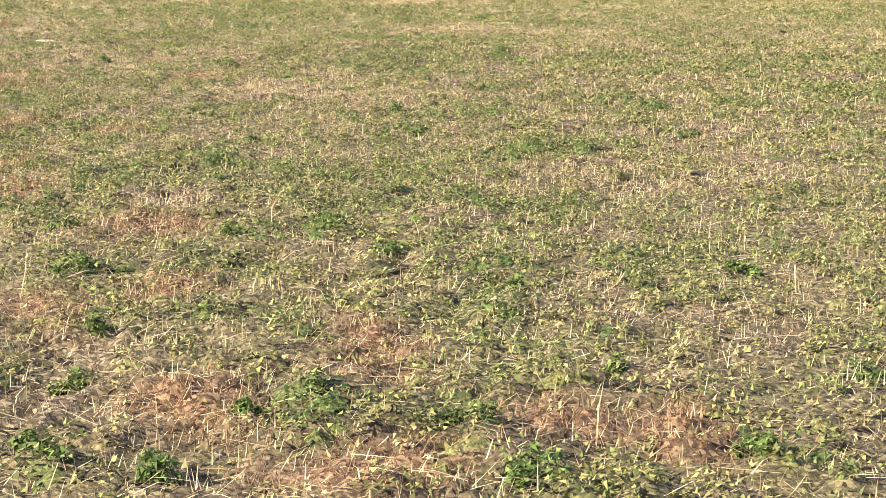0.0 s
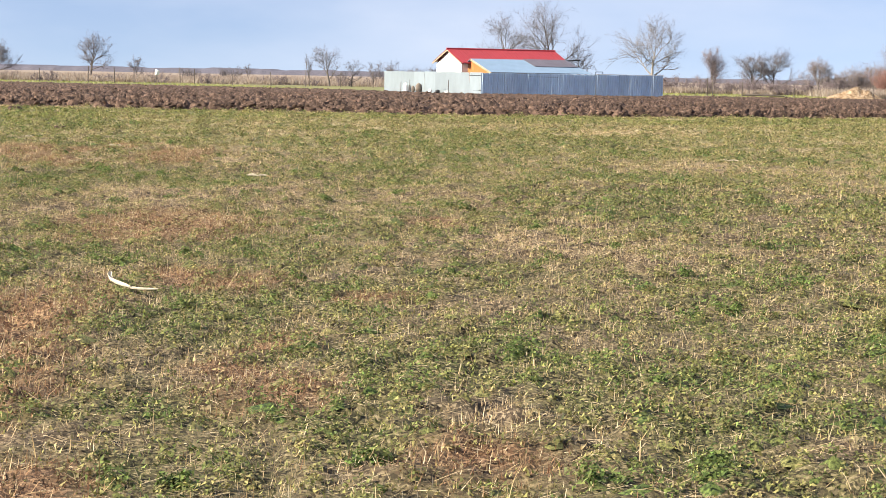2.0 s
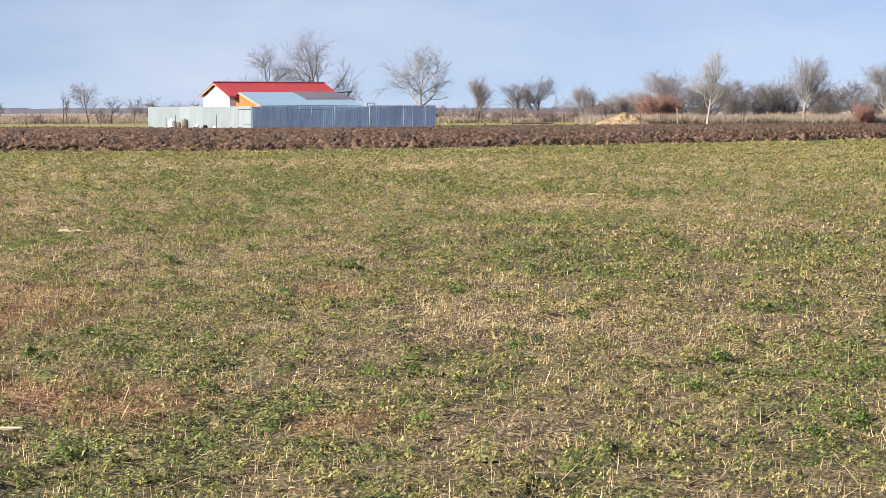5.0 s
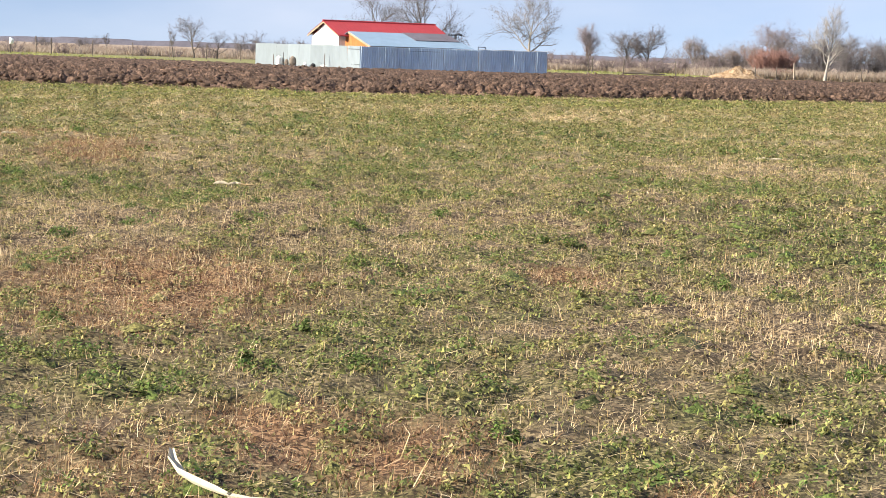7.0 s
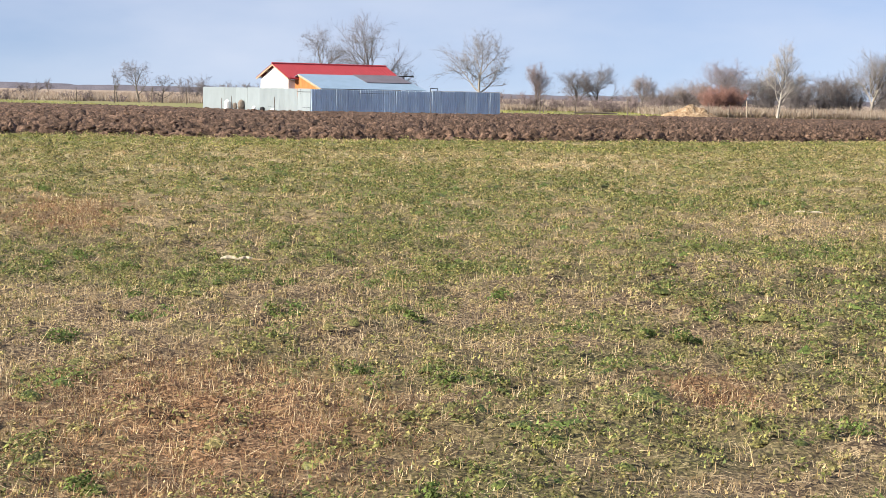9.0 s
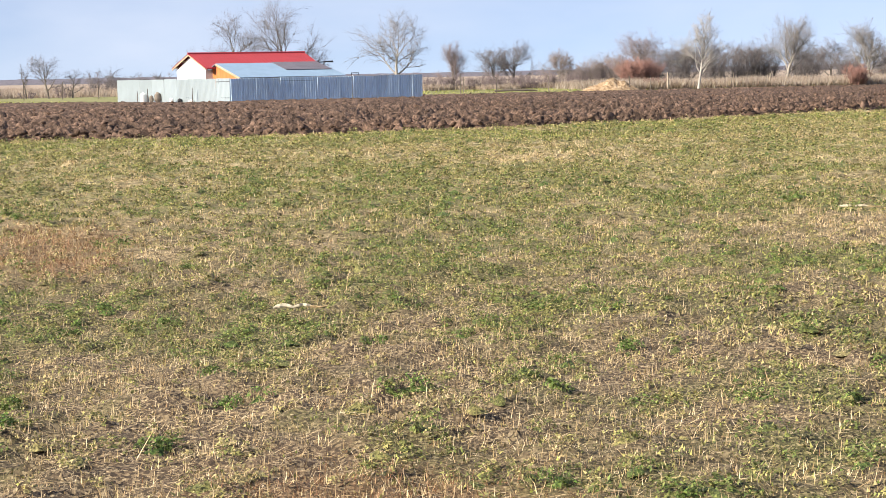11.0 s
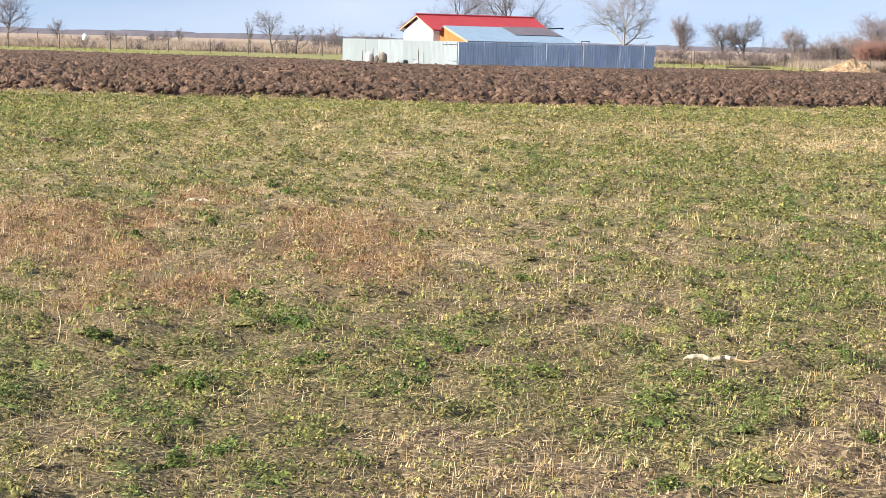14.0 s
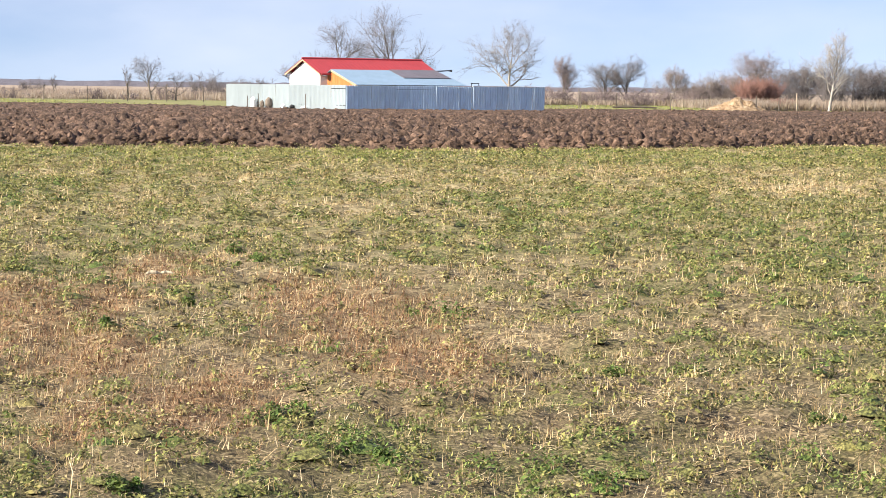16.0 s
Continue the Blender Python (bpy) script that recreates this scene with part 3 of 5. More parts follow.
# ---------- things against the side fence ----------
def canister():
    c = thing("canister", "white plastic water canister on the soil beside the fence", "canister", at=(-7.0, 152.2, 0.0))
    bm = bmesh.new()
    tube(bm, [(0, 0, 0), (0, 0, 0.06), (0, 0, 0.62), (0, 0, 0.74), (0, 0, 0.8)], (0.24, 0.28, 0.28, 0.2, 0.1), 16)
    part("body", bm, M_PLASTIC, c)
    bm = bmesh.new()
    tube(bm, [(0, 0, 0.79), (0, 0, 0.88)], (0.09, 0.09), 12)
    part("cap", bm, M_PLASTIC, c)


def sack(x, y, w, h, label, mat, seed):
    rnd = random.Random(seed)
    bm = bmesh.new()
    bmesh.ops.create_icosphere(bm, subdivisions=3, radius=1)
    for q in bm.verts:
        k = 1 + 0.18 * noise.noise(q.co * 2.3 + Vector((seed, 0, 0)))
        q.co = Vector((q.co.x * w * k, q.co.y * w * 0.7 * k, max(q.co.z * k * h * 0.55 + h * 0.5, 0)))
    solid("sack", bm, mat, label, "sack", "clutter by the side fence", m=pose(x, y, 0.0))


def stake(x, y, h, label, mat, lean=0.0, r=0.035, name="stake", group="clutter by the side fence"):
    bm = bmesh.new()
    tube(bm, [(0, 0, -0.15), (0, 0, h * 0.5), (lean, 0, h - 0.02), (lean, 0, h)], (r, r * 0.95, r * 0.85, r * 0.6), 7)
    return solid(name, bm, mat, label, "post", group, m=pose(x, y, 0))


canister()
sack(-5.75, 150.1, 0.3, 0.8, "slumped brown sack leaning by the side fence", M_SACK, 2)
sack(-6.3, 151.0, 0.2, 0.55, "small grey-brown sack by the side fence", M_SACK, 5)
sack(-4.6, 147.6, 0.18, 0.35, "low pale bag on the soil by the fence", M_PLASTIC, 8)
sack(-3.9, 146.8, 0.22, 0.3, "low dark heap of rags by the fence", M_DARK, 9)
sack(-3.0, 145.0, 0.25, 0.22, "flat pale bag lying on the soil", M_PLASTIC, 11)
stake(-6.6, 151.0, 1.15, "thin dark stake at the side fence", M_POST)
stake(-7.5, 152.6, 0.95, "thin dark stake at the side fence", M_POST)
stake(-2.9, 144.3, 1.2, "thin dark stake at the side fence", M_POST)


# ---------- trees ----------
def grow_tree(height, spread, seed, trunk_r, fork=0.28, levels=5, wide=62, kids=(8, 7, 6, 4), lean=0.0, bole=0.62):
    """Branches of a bare tree: lists of (points, radii) for the wood and for the twigs."""
    rnd = random.Random(seed)
    wood, twigs = [], []
    kids = tuple(kids) + (4,)

    def branch(p, d, length, r, level):
        steps = 5 if level == 0 else 4 if level == 1 else 3 if level == 2 else 2
        pts, rad = [p.copy()], [r]
        wob = 0.07 if level == 0 else 0.2
        for i in range(steps):
            d = d + Vector((rnd.gauss(0, wob), rnd.gauss(0, wob), rnd.gauss(0.02, 0.09)))
            d.normalize()
            pts.append(pts[-1] + d * (length / steps))
            rad.append(r * (1 - 0.72 * (i + 1) / steps))
        (wood if level < 2 else twigs).append((pts, rad))
        if level + 1 >= levels:
            return
        f0 = fork if level == 0 else 0.22
        for k in range(kids[level]):
            f = min(f0 + (1 - f0) * (k + rnd.random()) / kids[level], 0.995)
            j = min(int(f * steps), steps - 1)
            q = pts[j].lerp(pts[j + 1], f * steps - j)
            if level == 0:
                az, th = k * 2.4 + rnd.uniform(-0.4, 0.4), radians(wide * (1.1 - 0.75 * (f - f0) / (1 - f0)) + rnd.uniform(-8, 8))
                nd = Vector((math.sin(th) * math.cos(az), math.sin(th) * math.sin(az), math.cos(th)))
                nl = height * rnd.uniform(0.46, 0.6) * (1.05 - 0.35 * f)
            else:
                e = Vector((rnd.gauss(0, 1), rnd.gauss(0, 1), rnd.gauss(0.15, 0.8))).normalized()
                nd = (pts[j + 1] - pts[j]).normalized() + e * 0.85
                nd.normalize()
                nl = length * (rnd.uniform(0.42, 0.62) if level < 2 else rnd.uniform(0.5, 0.8))
            branch(q, nd, nl, max(rad[j] * rnd.uniform(0.48, 0.68), 0.006), level + 1)

    branch(Vector((0, 0, -0.1)), Vector((lean, 0, 1)).normalized(), height * bole, trunk_r, 0)
    every = [q for pts, _ in wood + twigs for q in pts]
    kz = height / max(q.z for q in every)
    reach = sorted(math.hypot(q.x, q.y) for q in every)
    kx = spread / reach[int(0.94 * len(reach))]
    sc = lambda q: Vector((q.x * kx, q.y * kx, q.z * kz))
    return [([sc(q) for q in pts], rad) for pts, rad in wood], [([sc(q) for q in pts], rad) for pts, rad in twigs]


def tubes_np(lines, sides, thick=1.0, least=0.0):
    V, F, base = [], [], 0
    for pts, rad in lines:
        P = np.array(pts)
        D = np.gradient(P, axis=0)
        D /= np.linalg.norm(D, axis=1, keepdims=True) + 1e-9
        A = np.cross(D, (0.31, 0.9, 0.27))
        A /= np.linalg.norm(A, axis=1, keepdims=True) + 1e-9
        C = np.cross(D, A)
        ang = np.arange(sides) * 2 * np.pi / sides
        R = np.maximum(np.array(rad) * thick, least)[:, None, None]
        V.append((P[:, None] + R * (np.cos(ang)[None, :, None] * A[:, None] + np.sin(ang)[None, :, None] * C[:, None])).reshape(-1, 3))
        for i in range(len(P) - 1):
            for k in range(sides):
                a, c = base + i * sides + k, base + i * sides + (k + 1) % sides
                F.append((a, c, c + sides, a + sides))
        base += len(P) * sides
    return np.concatenate(V), np.array(F)


def cones_np(lines, thick, least):
    """Tapering twigs, three-sided, that end in a point."""
    A, B = np.array([ln[0][0] for ln in lines]), np.array([ln[0][-1] for ln in lines])
    r = np.maximum(np.array([ln[1][0] for ln in lines]) * thick, least)
    D = B - A
    P = np.cross(D, (0.31, 0.9, 0.27))
    P /= np.linalg.norm(P, axis=1, keepdims=True) + 1e-9
    Q = np.cross(D, P)
    Q /= np.linalg.norm(Q, axis=1, keepdims=True) + 1e-9
    ring = [A + r[:, None] * (math.cos(k * 2.0944) * P + math.sin(k * 2.0944) * Q) for k in range(3)]
    V = np.stack(ring + [B], 1).reshape(-1, 3)
    F = (np.array([(0, 1, 3), (1, 2, 3), (2, 0, 3)])[None] + 4 * np.arange(len(A))[:, None, None]).reshape(-1, 3)
    return V, F


def tree(x, y, height, spread, seed, label, wood_mat=M_BARK, twig_mat=M_TWIG, group="bare trees", twig=0.011, **kw):
    t = thing("tree", label, "tree", group, at=(x, y, 0))
    wood, twigs = grow_tree(height, spread, seed, kw.pop("trunk_r", height * 0.024), **kw)
    for nm, lines, sides, mat in (("trunk", wood[:1], 8, wood_mat),):
        ob = new(nm, mesh_np(nm, *tubes_np(lines, sides), mat, True))
        ob.parent = t
    for k, ln in enumerate(wood[1:]):
        ob = new("limb", mesh_np("limb", *tubes_np([ln], 5, 1.0, 0.02), wood_mat, True))
        ob.parent = t
    coarse, fine = [ln for ln in twigs if len(ln[0]) > 3], [ln for ln in twigs if len(ln[0]) <= 3]
    ob = tagged(new("bough", mesh_np("bough", *tubes_np(coarse, 3, 1.0, twig), twig_mat)), kind="stuff")
    ob.parent = t
    ob = new("crown", mesh_np("crown", *cones_np(fine, 1.3, twig), twig_mat))
    ob.parent = t
    return t


def bush(x, y, height, radius, seed, label, mat, stems=26, group="bare bushes"):
    rnd = random.Random(seed)
    lines = []
    for s in range(stems):
        a = rnd.random() * 2 * math.pi
        r0 = radius * 0.55 * math.sqrt(rnd.random())
        p = Vector((math.cos(a) * r0, math.sin(a) * r0 * 0.7, -0.05))
        out = Vector((math.cos(a), math.sin(a) * 0.7, 0)) * rnd.uniform(0.1, 0.75)
        L = height * rnd.uniform(0.55, 0.95)
        d = (Vector((0, 0, 1)) + out * (radius / height) * 1.2).normalized()
        pts = [p]
        for i in range(3):
            pts.append(pts[-1] + d * L / 3)
            d = (d + Vector((rnd.gauss(0, 0.2), rnd.gauss(0, 0.2), 0.05))).normalized()
        lines.append((pts, [0.03, 0.024, 0.018, 0.008]))
        for k in range(15):
            j = rnd.randrange(0, 3)
            q = pts[j].lerp(pts[j + 1], rnd.random())
            e = (Vector((rnd.gauss(0, 0.6), rnd.gauss(0, 0.6), rnd.uniform(0.4, 1.6)))).normalized()
            l2 = height * rnd.uniform(0.15, 0.34)
            q2 = q + e * l2
            lines.append(([q, q2], [0.014, 0.008]))
            for m in range(4):
                e2 = (e + Vector((rnd.gauss(0, 0.6), rnd.gauss(0, 0.6), rnd.gauss(0.1, 0.4)))).normalized()
                q3 = q.lerp(q2, rnd.uniform(0.3, 1))
                lines.append(([q3, q3 + e2 * l2 * 0.6], [0.011, 0.006]))
    top = max(q.z for pts, _ in lines for q in pts)
    k = height / top
    lines = [([Vector((q.x, q.y, q.z * k)) for q in pts], rad) for pts, rad in lines]
    b0 = thing("bush", label, "bush", group, at=(x, y, 0))
    main = [ln for i, ln in enumerate(lines) if len(ln[0]) > 2]
    fine = [ln for ln in lines if len(ln[0]) == 2]
    ob = new("stem_mass", mesh_np("stem_mass", *tubes_np(main, 3, 1.0, 0.02), mat))
    tagged(ob, kind="stuff")
    ob.parent = b0
    ob = new("twig_mass", mesh_np("twig_mass", *cones_np(fine, 1.2, 0.016), mat))
    tagged(ob, kind="stuff")
    ob.parent = b0
    return b0


# behind the yard
M_TWIG_PALE = plant("pale_twig", [(0.0, (0.12, 0.108, 0.106)), (1.0, (0.24, 0.22, 0.213))], 0)
M_TWIG_WHITE = plant("whitish_twig", [(0.0, (0.2, 0.185, 0.175)), (1.0, (0.36, 0.335, 0.315))], 0)
tree(3.4, 215, 10.7, 4.2, 11, "bare broad-crowned tree behind the red roof", wide=66, kids=(7, 8, 6, 5, 4), levels=5, fork=0.5, bole=0.7, trunk_r=0.22)
tree(9.4, 210, 12.2, 4.9, 12, "tall bare tree with a wide crown behind the house", wide=66, kids=(8, 8, 6, 5, 4), levels=5, fork=0.48, bole=0.72, trunk_r=0.24)
tree(-2.4, 205, 6.0, 2.2, 13, "small bare tree behind the gable end", wide=45, kids=(8, 6, 5, 3))
tree(12.5, 212, 6.4, 2.2, 14, "small bare tree behind the shed roof", wide=50, kids=(8, 6, 5, 3))
tree(19.4, 186, 9.5, 4.4, 45, "round bare tree with a pale sunlit crown beside the yard", M_BARK_MID, M_TWIG_PALE, wide=62, fork=0.3, kids=(8, 8, 6, 5, 4), levels=5, trunk_r=0.2, bole=0.68)
tree(29.3, 208, 6.3, 1.5, 16, "narrow upright bare tree", M_BARK, M_TWIG_PURPLE, wide=24, fork=0.1, kids=(13, 7, 6, 4), bole=0.7)
tree(34.9, 210, 6.0, 2.7, 17, "bare spreading tree in the hedge line", M_BARK, M_TWIG, wide=46, fork=0.16, kids=(11, 7, 6, 4), bole=0.6)
tree(37.4, 211, 6.5, 3.1, 18, "bare dense tree in the hedge line", M_BARK, M_TWIG, wide=50, fork=0.16, kids=(11, 8, 6, 4), bole=0.6)
tree(42.6, 208, 5.2, 2.4, 19, "small bare many-stemmed tree", M_BARK_MID, M_TWIG_BROWN, wide=44, fork=0.08, kids=(13, 8, 6, 4), bole=0.5)
tree(57.4, 225, 7.9, 3.8, 20, "bare upright tree behind the rusty bush", M_BARK, M_TWIG_PURPLE, wide=36, fork=0.1, kids=(15, 8, 6, 4), bole=0.6)
tree(64.5, 226, 6.0, 3.0, 21, "bare dark tree in the hedge", wide=48, fork=0.12, kids=(12, 8, 7, 5))
tree(69.0, 230, 6.2, 3.0, 22, "bare dark tree in the hedge", wide=48, fork=0.12, kids=(12, 8, 7, 5))
tree(45.4, 161.5, 8.1, 2.2, 23, "slender pale-barked bare tree at the edge of the ploughed soil", M_BARK_PALE, M_TWIG_WHITE, wide=48, fork=0.25, kids=(13, 7, 6, 4), trunk_r=0.14, bole=0.94)
tree(67.9, 197, 8.8, 3.2, 24, "pale bare tree above the dry reeds", M_BARK_MID, M_TWIG_PALE, wide=46, fork=0.2, kids=(11, 8, 7, 5))
tree(73.0, 222, 5.4, 3.0, 25, "bare dark tree in the hedge", wide=50, fork=0.12, kids=(11, 8, 7, 5))
tree(85.6, 227, 6.4, 3.2, 26, "bare dark tree in the hedge", wide=50, fork=0.12, kids=(11, 8, 7, 5))
tree(82.1, 206, 8.3, 3.2, 27, "pale bare tree above the dry reeds", M_BARK_MID, M_TWIG_PALE, wide=38, fork=0.12, kids=(13, 8, 6, 5))
tree(93.0, 215, 7.6, 3.2, 28, "pale bare tree above the dry reeds", M_BARK_MID, M_TWIG_PALE, wide=40, fork=0.12, kids=(12, 7, 6, 5))
# open side
tree(-59.7, 250, 7.9, 3.3, 31, "lone bare tree on the open meadow", wide=58, kids=(11, 7, 6, 4), fork=0.35, bole=0.7)
tree(-77.4, 260, 6.5, 3.1, 32, "lone bare tree on the open meadow", wide=55, kids=(10, 8, 7, 5))
tree(-53.5, 255, 4.2, 1.6, 33, "young bare tree on the open meadow", wide=45, kids=(8, 6, 5, 3))
tree(-18.5, 200, 5.3, 2.2, 34, "thin bare tree beside the wire fence", wide=50, kids=(8, 6, 5, 3), trunk_r=0.13, bole=0.75)
tree(-21.0, 200.5, 4.2, 0.7, 35, "sapling beside the wire fence", wide=20, kids=(7, 5, 3, 2), trunk_r=0.08, bole=0.85)
tree(-15.9, 201, 3.5, 1.9, 36, "crooked small tree with one-sided branches", wide=70, kids=(7, 5, 4, 3), trunk_r=0.1, lean=0.15)
tree(-33.0, 232, 3.0, 0.8, 37, "young bare tree on the open meadow", wide=40, kids=(7, 5, 3, 2))
for k, (x, y, h, r) in enumerate(((-13.8, 230, 4.0, 2.4), (-11.0, 228, 3.6, 2.2), (-9.0, 222, 3.0, 1.6), (-39.5, 258, 2.9, 2.0), (-6.0, 226, 3.2, 1.8), (-47.0, 262, 2.4, 2.2))):
    bush(x, y, h, r, 60 + k, "bare grey bush on the open meadow", M_TWIG, 18)
for k, (x, y, h, r) in enumerate(((44.3, 207, 4.7, 2.2), (47.5, 211, 5.2, 2.4), (51.0, 215, 5.2, 2.6), (54.5, 218, 5.0, 2.4), (58.0, 220, 5.4, 2.6), (61.5, 219, 5.6, 2.6), (65.0, 216, 5.6, 2.6), (69.0, 218, 5.6, 2.6), (73.0, 219, 5.2, 2.6), (77.0, 216, 5.8, 2.8), (80.5, 222, 5.2, 2.8), (85.0, 219, 5.2, 2.8), (89.0, 216, 5.6, 2.8), (93.5, 221, 5.4, 3), (97.5, 224, 5.6, 3))):
    bush(x, y, h * (0.72 + 0.32 * ((k * 37) % 11) / 10 + (0.18 if x > 57 else 0)), r, 70 + k, "dense bare grey bush in the hedge" if x > 57 else "dense bare brown bush in the hedge", M_TWIG if x > 57 else M_TWIG_BROWN, 34)
for k in range(15):
    bush(21.0 + 1.6 * k + 0.5 * math.sin(2.3 * k), 206 + 2.2 * math.sin(1.7 * k) - 0.25 * k, 2.15 + 0.5 * math.sin(4.1 * k), 2.4, 85 + k, "low bare purplish brown bush by the meadow", M_TWIG_PURPLE, 17)
for k in range(17):
    bush(-68.0 + 3.6 * k + 1.3 * math.sin(2.9 * k), 209 + 4 * math.sin(1.3 * k), 1.35 + 0.45 * math.sin(3.7 * k), 1.5, 120 + k, "low purplish bush in the pale dry grass", M_TWIG_PURPLE, 9)
bush(49.4, 199, 4.0, 2.0, 91, "rusty red bare bush", M_TWIG_RED, 56)
bush(51.2, 199.5, 3.8, 1.9, 92, "rusty red bare bush", M_TWIG_RED, 52)
bush(64.0, 168, 2.7, 1.8, 93, "low rusty bush among dry reeds", M_TWIG_RED, 36)
bush(43.2, 168, 1.4, 1.2, 94, "low rusty bush behind the posts", M_TWIG_RED, 20)


# ---------- reeds, far woods ----------
def blades(name, label, category, xs, ys, hs, ws, mat, seed, lean=0.15, z0=0.0):
    """Upright narrow blades as one mass."""
    rng = np.random.default_rng(seed)
    n = len(xs)
    a = rng.random(n) * 2 * np.pi
    dx, dy = np.cos(a) * ws / 2, np.sin(a) * ws / 2
    lx, ly = rng.normal(0, lean, n) * hs, rng.normal(0, lean, n) * hs
    P = np.stack([np.stack([xs - dx, ys - dy, np.full(n, z0)], -1), np.stack([xs + dx, ys + dy, np.full(n, z0)], -1), np.stack([xs + lx, ys + ly, z0 + hs], -1)], 1)
    F = np.arange(3 * n).reshape(n, 3)
    return tagged(new(name, mesh_np(name, P.reshape(-1, 3), F, mat)), label, category, kind="stuff")


rng = np.random.default_rng(21)
n = 60000
rx = rng.uniform(-105, -7, n)
ry = 204 + 130 * rng.random(n) ** 1.6 + 6 * fbm(rx, rx * 0, 14, 2, 3)
blades("dry_reeds", "tall pale dry grass across the open meadow", "dry grass", rx, ry, (0.35 + 1.1 * fbm(rx, ry, 9, 3, 6)) * rng.uniform(0.5, 1.1, n), rng.uniform(0.06, 0.16, n), M_REED, 1, 0.4)
n = 46000
rx = rng.uniform(38, 118, n)
ry = plough_far(rx) + 4 + 28 * rng.random(n) ** 1.7 + 3 * fbm(rx, rx * 0, 9, 2, 4)
blades("dry_reeds", "tall pale dry reeds behind the posts", "dry grass", rx, ry, (0.45 + 1.1 * fbm(rx, ry, 4, 3, 7)) * rng.uniform(0.6, 1.1, n), rng.uniform(0.05, 0.14, n), M_REED, 2, 0.35)
n = 6000
rx = rng.uniform(17, 44, n)
ry = 200.5 + 5 * rng.random(n) + 2 * np.sin(rx * 0.7)
blades("dry_reeds", "pale dry grass along the foot of the hedge", "dry grass", rx, ry, (0.3 + 0.9 * fbm(rx, ry, 3, 3, 9)) * rng.uniform(0.6, 1.1, n), rng.uniform(0.06, 0.14, n), M_REED, 5, 0.4)
n = 9000
rx = rng.uniform(-70, 60, n)
ry = plough_far(rx) + 1 + 40 * rng.random(n)
yu = (rx * G.y - (ry - 139.75) * G.x) / (U.x * G.y - U.y * G.x)
rx, ry = rx[(yu < -1) | (yu > 18)], ry[(yu < -1) | (yu > 18)]
blades("rough_grass", "short yellowish green grass along the far edge of the ploughed soil", "grass", rx, ry, rng.uniform(0.05, 0.16, len(rx)), rng.uniform(0.05, 0.12, len(rx)), M_LUSH, 3, 0.5)


def far_woods():
    x = np.linspace(-800, 950, 1400)
    top = (2.2 + 5.0 * fbm(x, x * 0, 170, 4, 2) * np.clip(1.3 - (x + 500) / 700, 0.35, 1.3)) * (0.75 + 0.5 * fbm(x, x * 0, 9, 3, 12))
    rows = [np.stack([x, 1150 + 0 * x, 0 * x - 0.2], -1), np.stack([x, 1152 + 4 * fbm(x, x * 0, 7, 2, 4), top * 0.6], -1), np.stack([x, 1160 + 0 * x, top], -1), np.stack([x, 1200 + 0 * x, top * 0.9 + 0.5], -1), np.stack([x, 1230 + 0 * x, 0 * x - 0.2], -1)]
    n = len(x)
    idx = (np.arange(len(rows) - 1)[:, None] * n + np.arange(n - 1)[None]).ravel()
    me = mesh_np("far_woods", np.concatenate(rows), np.stack([idx, idx + 1, idx + n + 1, idx + n], -1), M_WOODS_HAZY)
    tagged(new("far_woods", me), "dark line of distant woods on the horizon, haze in its colour", "woods", kind="stuff")


far_woods()


# ---------- posts, pile, small things by the meadow ----------
for k, x in enumerate((-74.0, -68.2, -62.5, -56.8, -51.1, -45.5, -42.3, -40.1, -37.6, -34.7, -33.1, -28.7, -24.2, -20.2, -16.2, -12.4)):
    stake(x, 188 + (k % 3) * 0.3, 1.6 + 0.12 * ((k * 7) % 4), "thin dark post of a wire fence on the meadow", M_POST, 0.05 * ((k % 3) - 1), 0.05, "fence_post", "wire fence posts")
for k, (x, y, h, mat) in enumerate(((22.8, 165, 1.9, M_POST), (24.3, 172, 1.6, M_POST), (26.3, 165, 1.5, M_POST), (31.7, 166, 1.5, M_POST), (38.7, 162, 1.4, M_POST), (40.5, 161, 1.3, M_POST), (42.4, 161.6, 1.7, M_POST_PALE), (50.5, 166, 1.5, M_POST), (55.0, 168, 1.4, M_POST_PALE))):
    stake(x, y, h, "pale weathered post before the dry reeds" if mat is M_POST_PALE else "thin dark post at the edge of the ploughed soil", mat, 0.04 * ((k % 3) - 1), 0.065 if mat is M_POST_PALE else 0.05, "fence_post", "posts along the reeds")
bm = bmesh.new()
tube(bm, [(0, 0, 0), (0.12, 0, 0.05), (0.22, 0.05, 0.2), (0.25, 0.03, 0.4), (0.12, 0, 0.55), (0.02, 0, 0.6)], (0.03, 0.2, 0.3, 0.28, 0.16, 0.03), 10)
solid("plastic_bag", bm, M_PLASTIC, "white plastic bag caught on a wire fence post", "bag", m=pose(-37.72, 188.58, 1.05))
bm = bmesh.new()
tube(bm, [(-2.2, 0, 0.1), (-0.8, 0.05, 0.16), (1.0, -0.05, 0.14), (2.3, 0, 0.08)], (0.09, 0.12, 0.11, 0.07), 8)
solid("fallen_log", bm, M_POST, "dark fallen log lying in the short grass", "log", m=pose(29.6, 172, 0.02, 0, 0, 4))


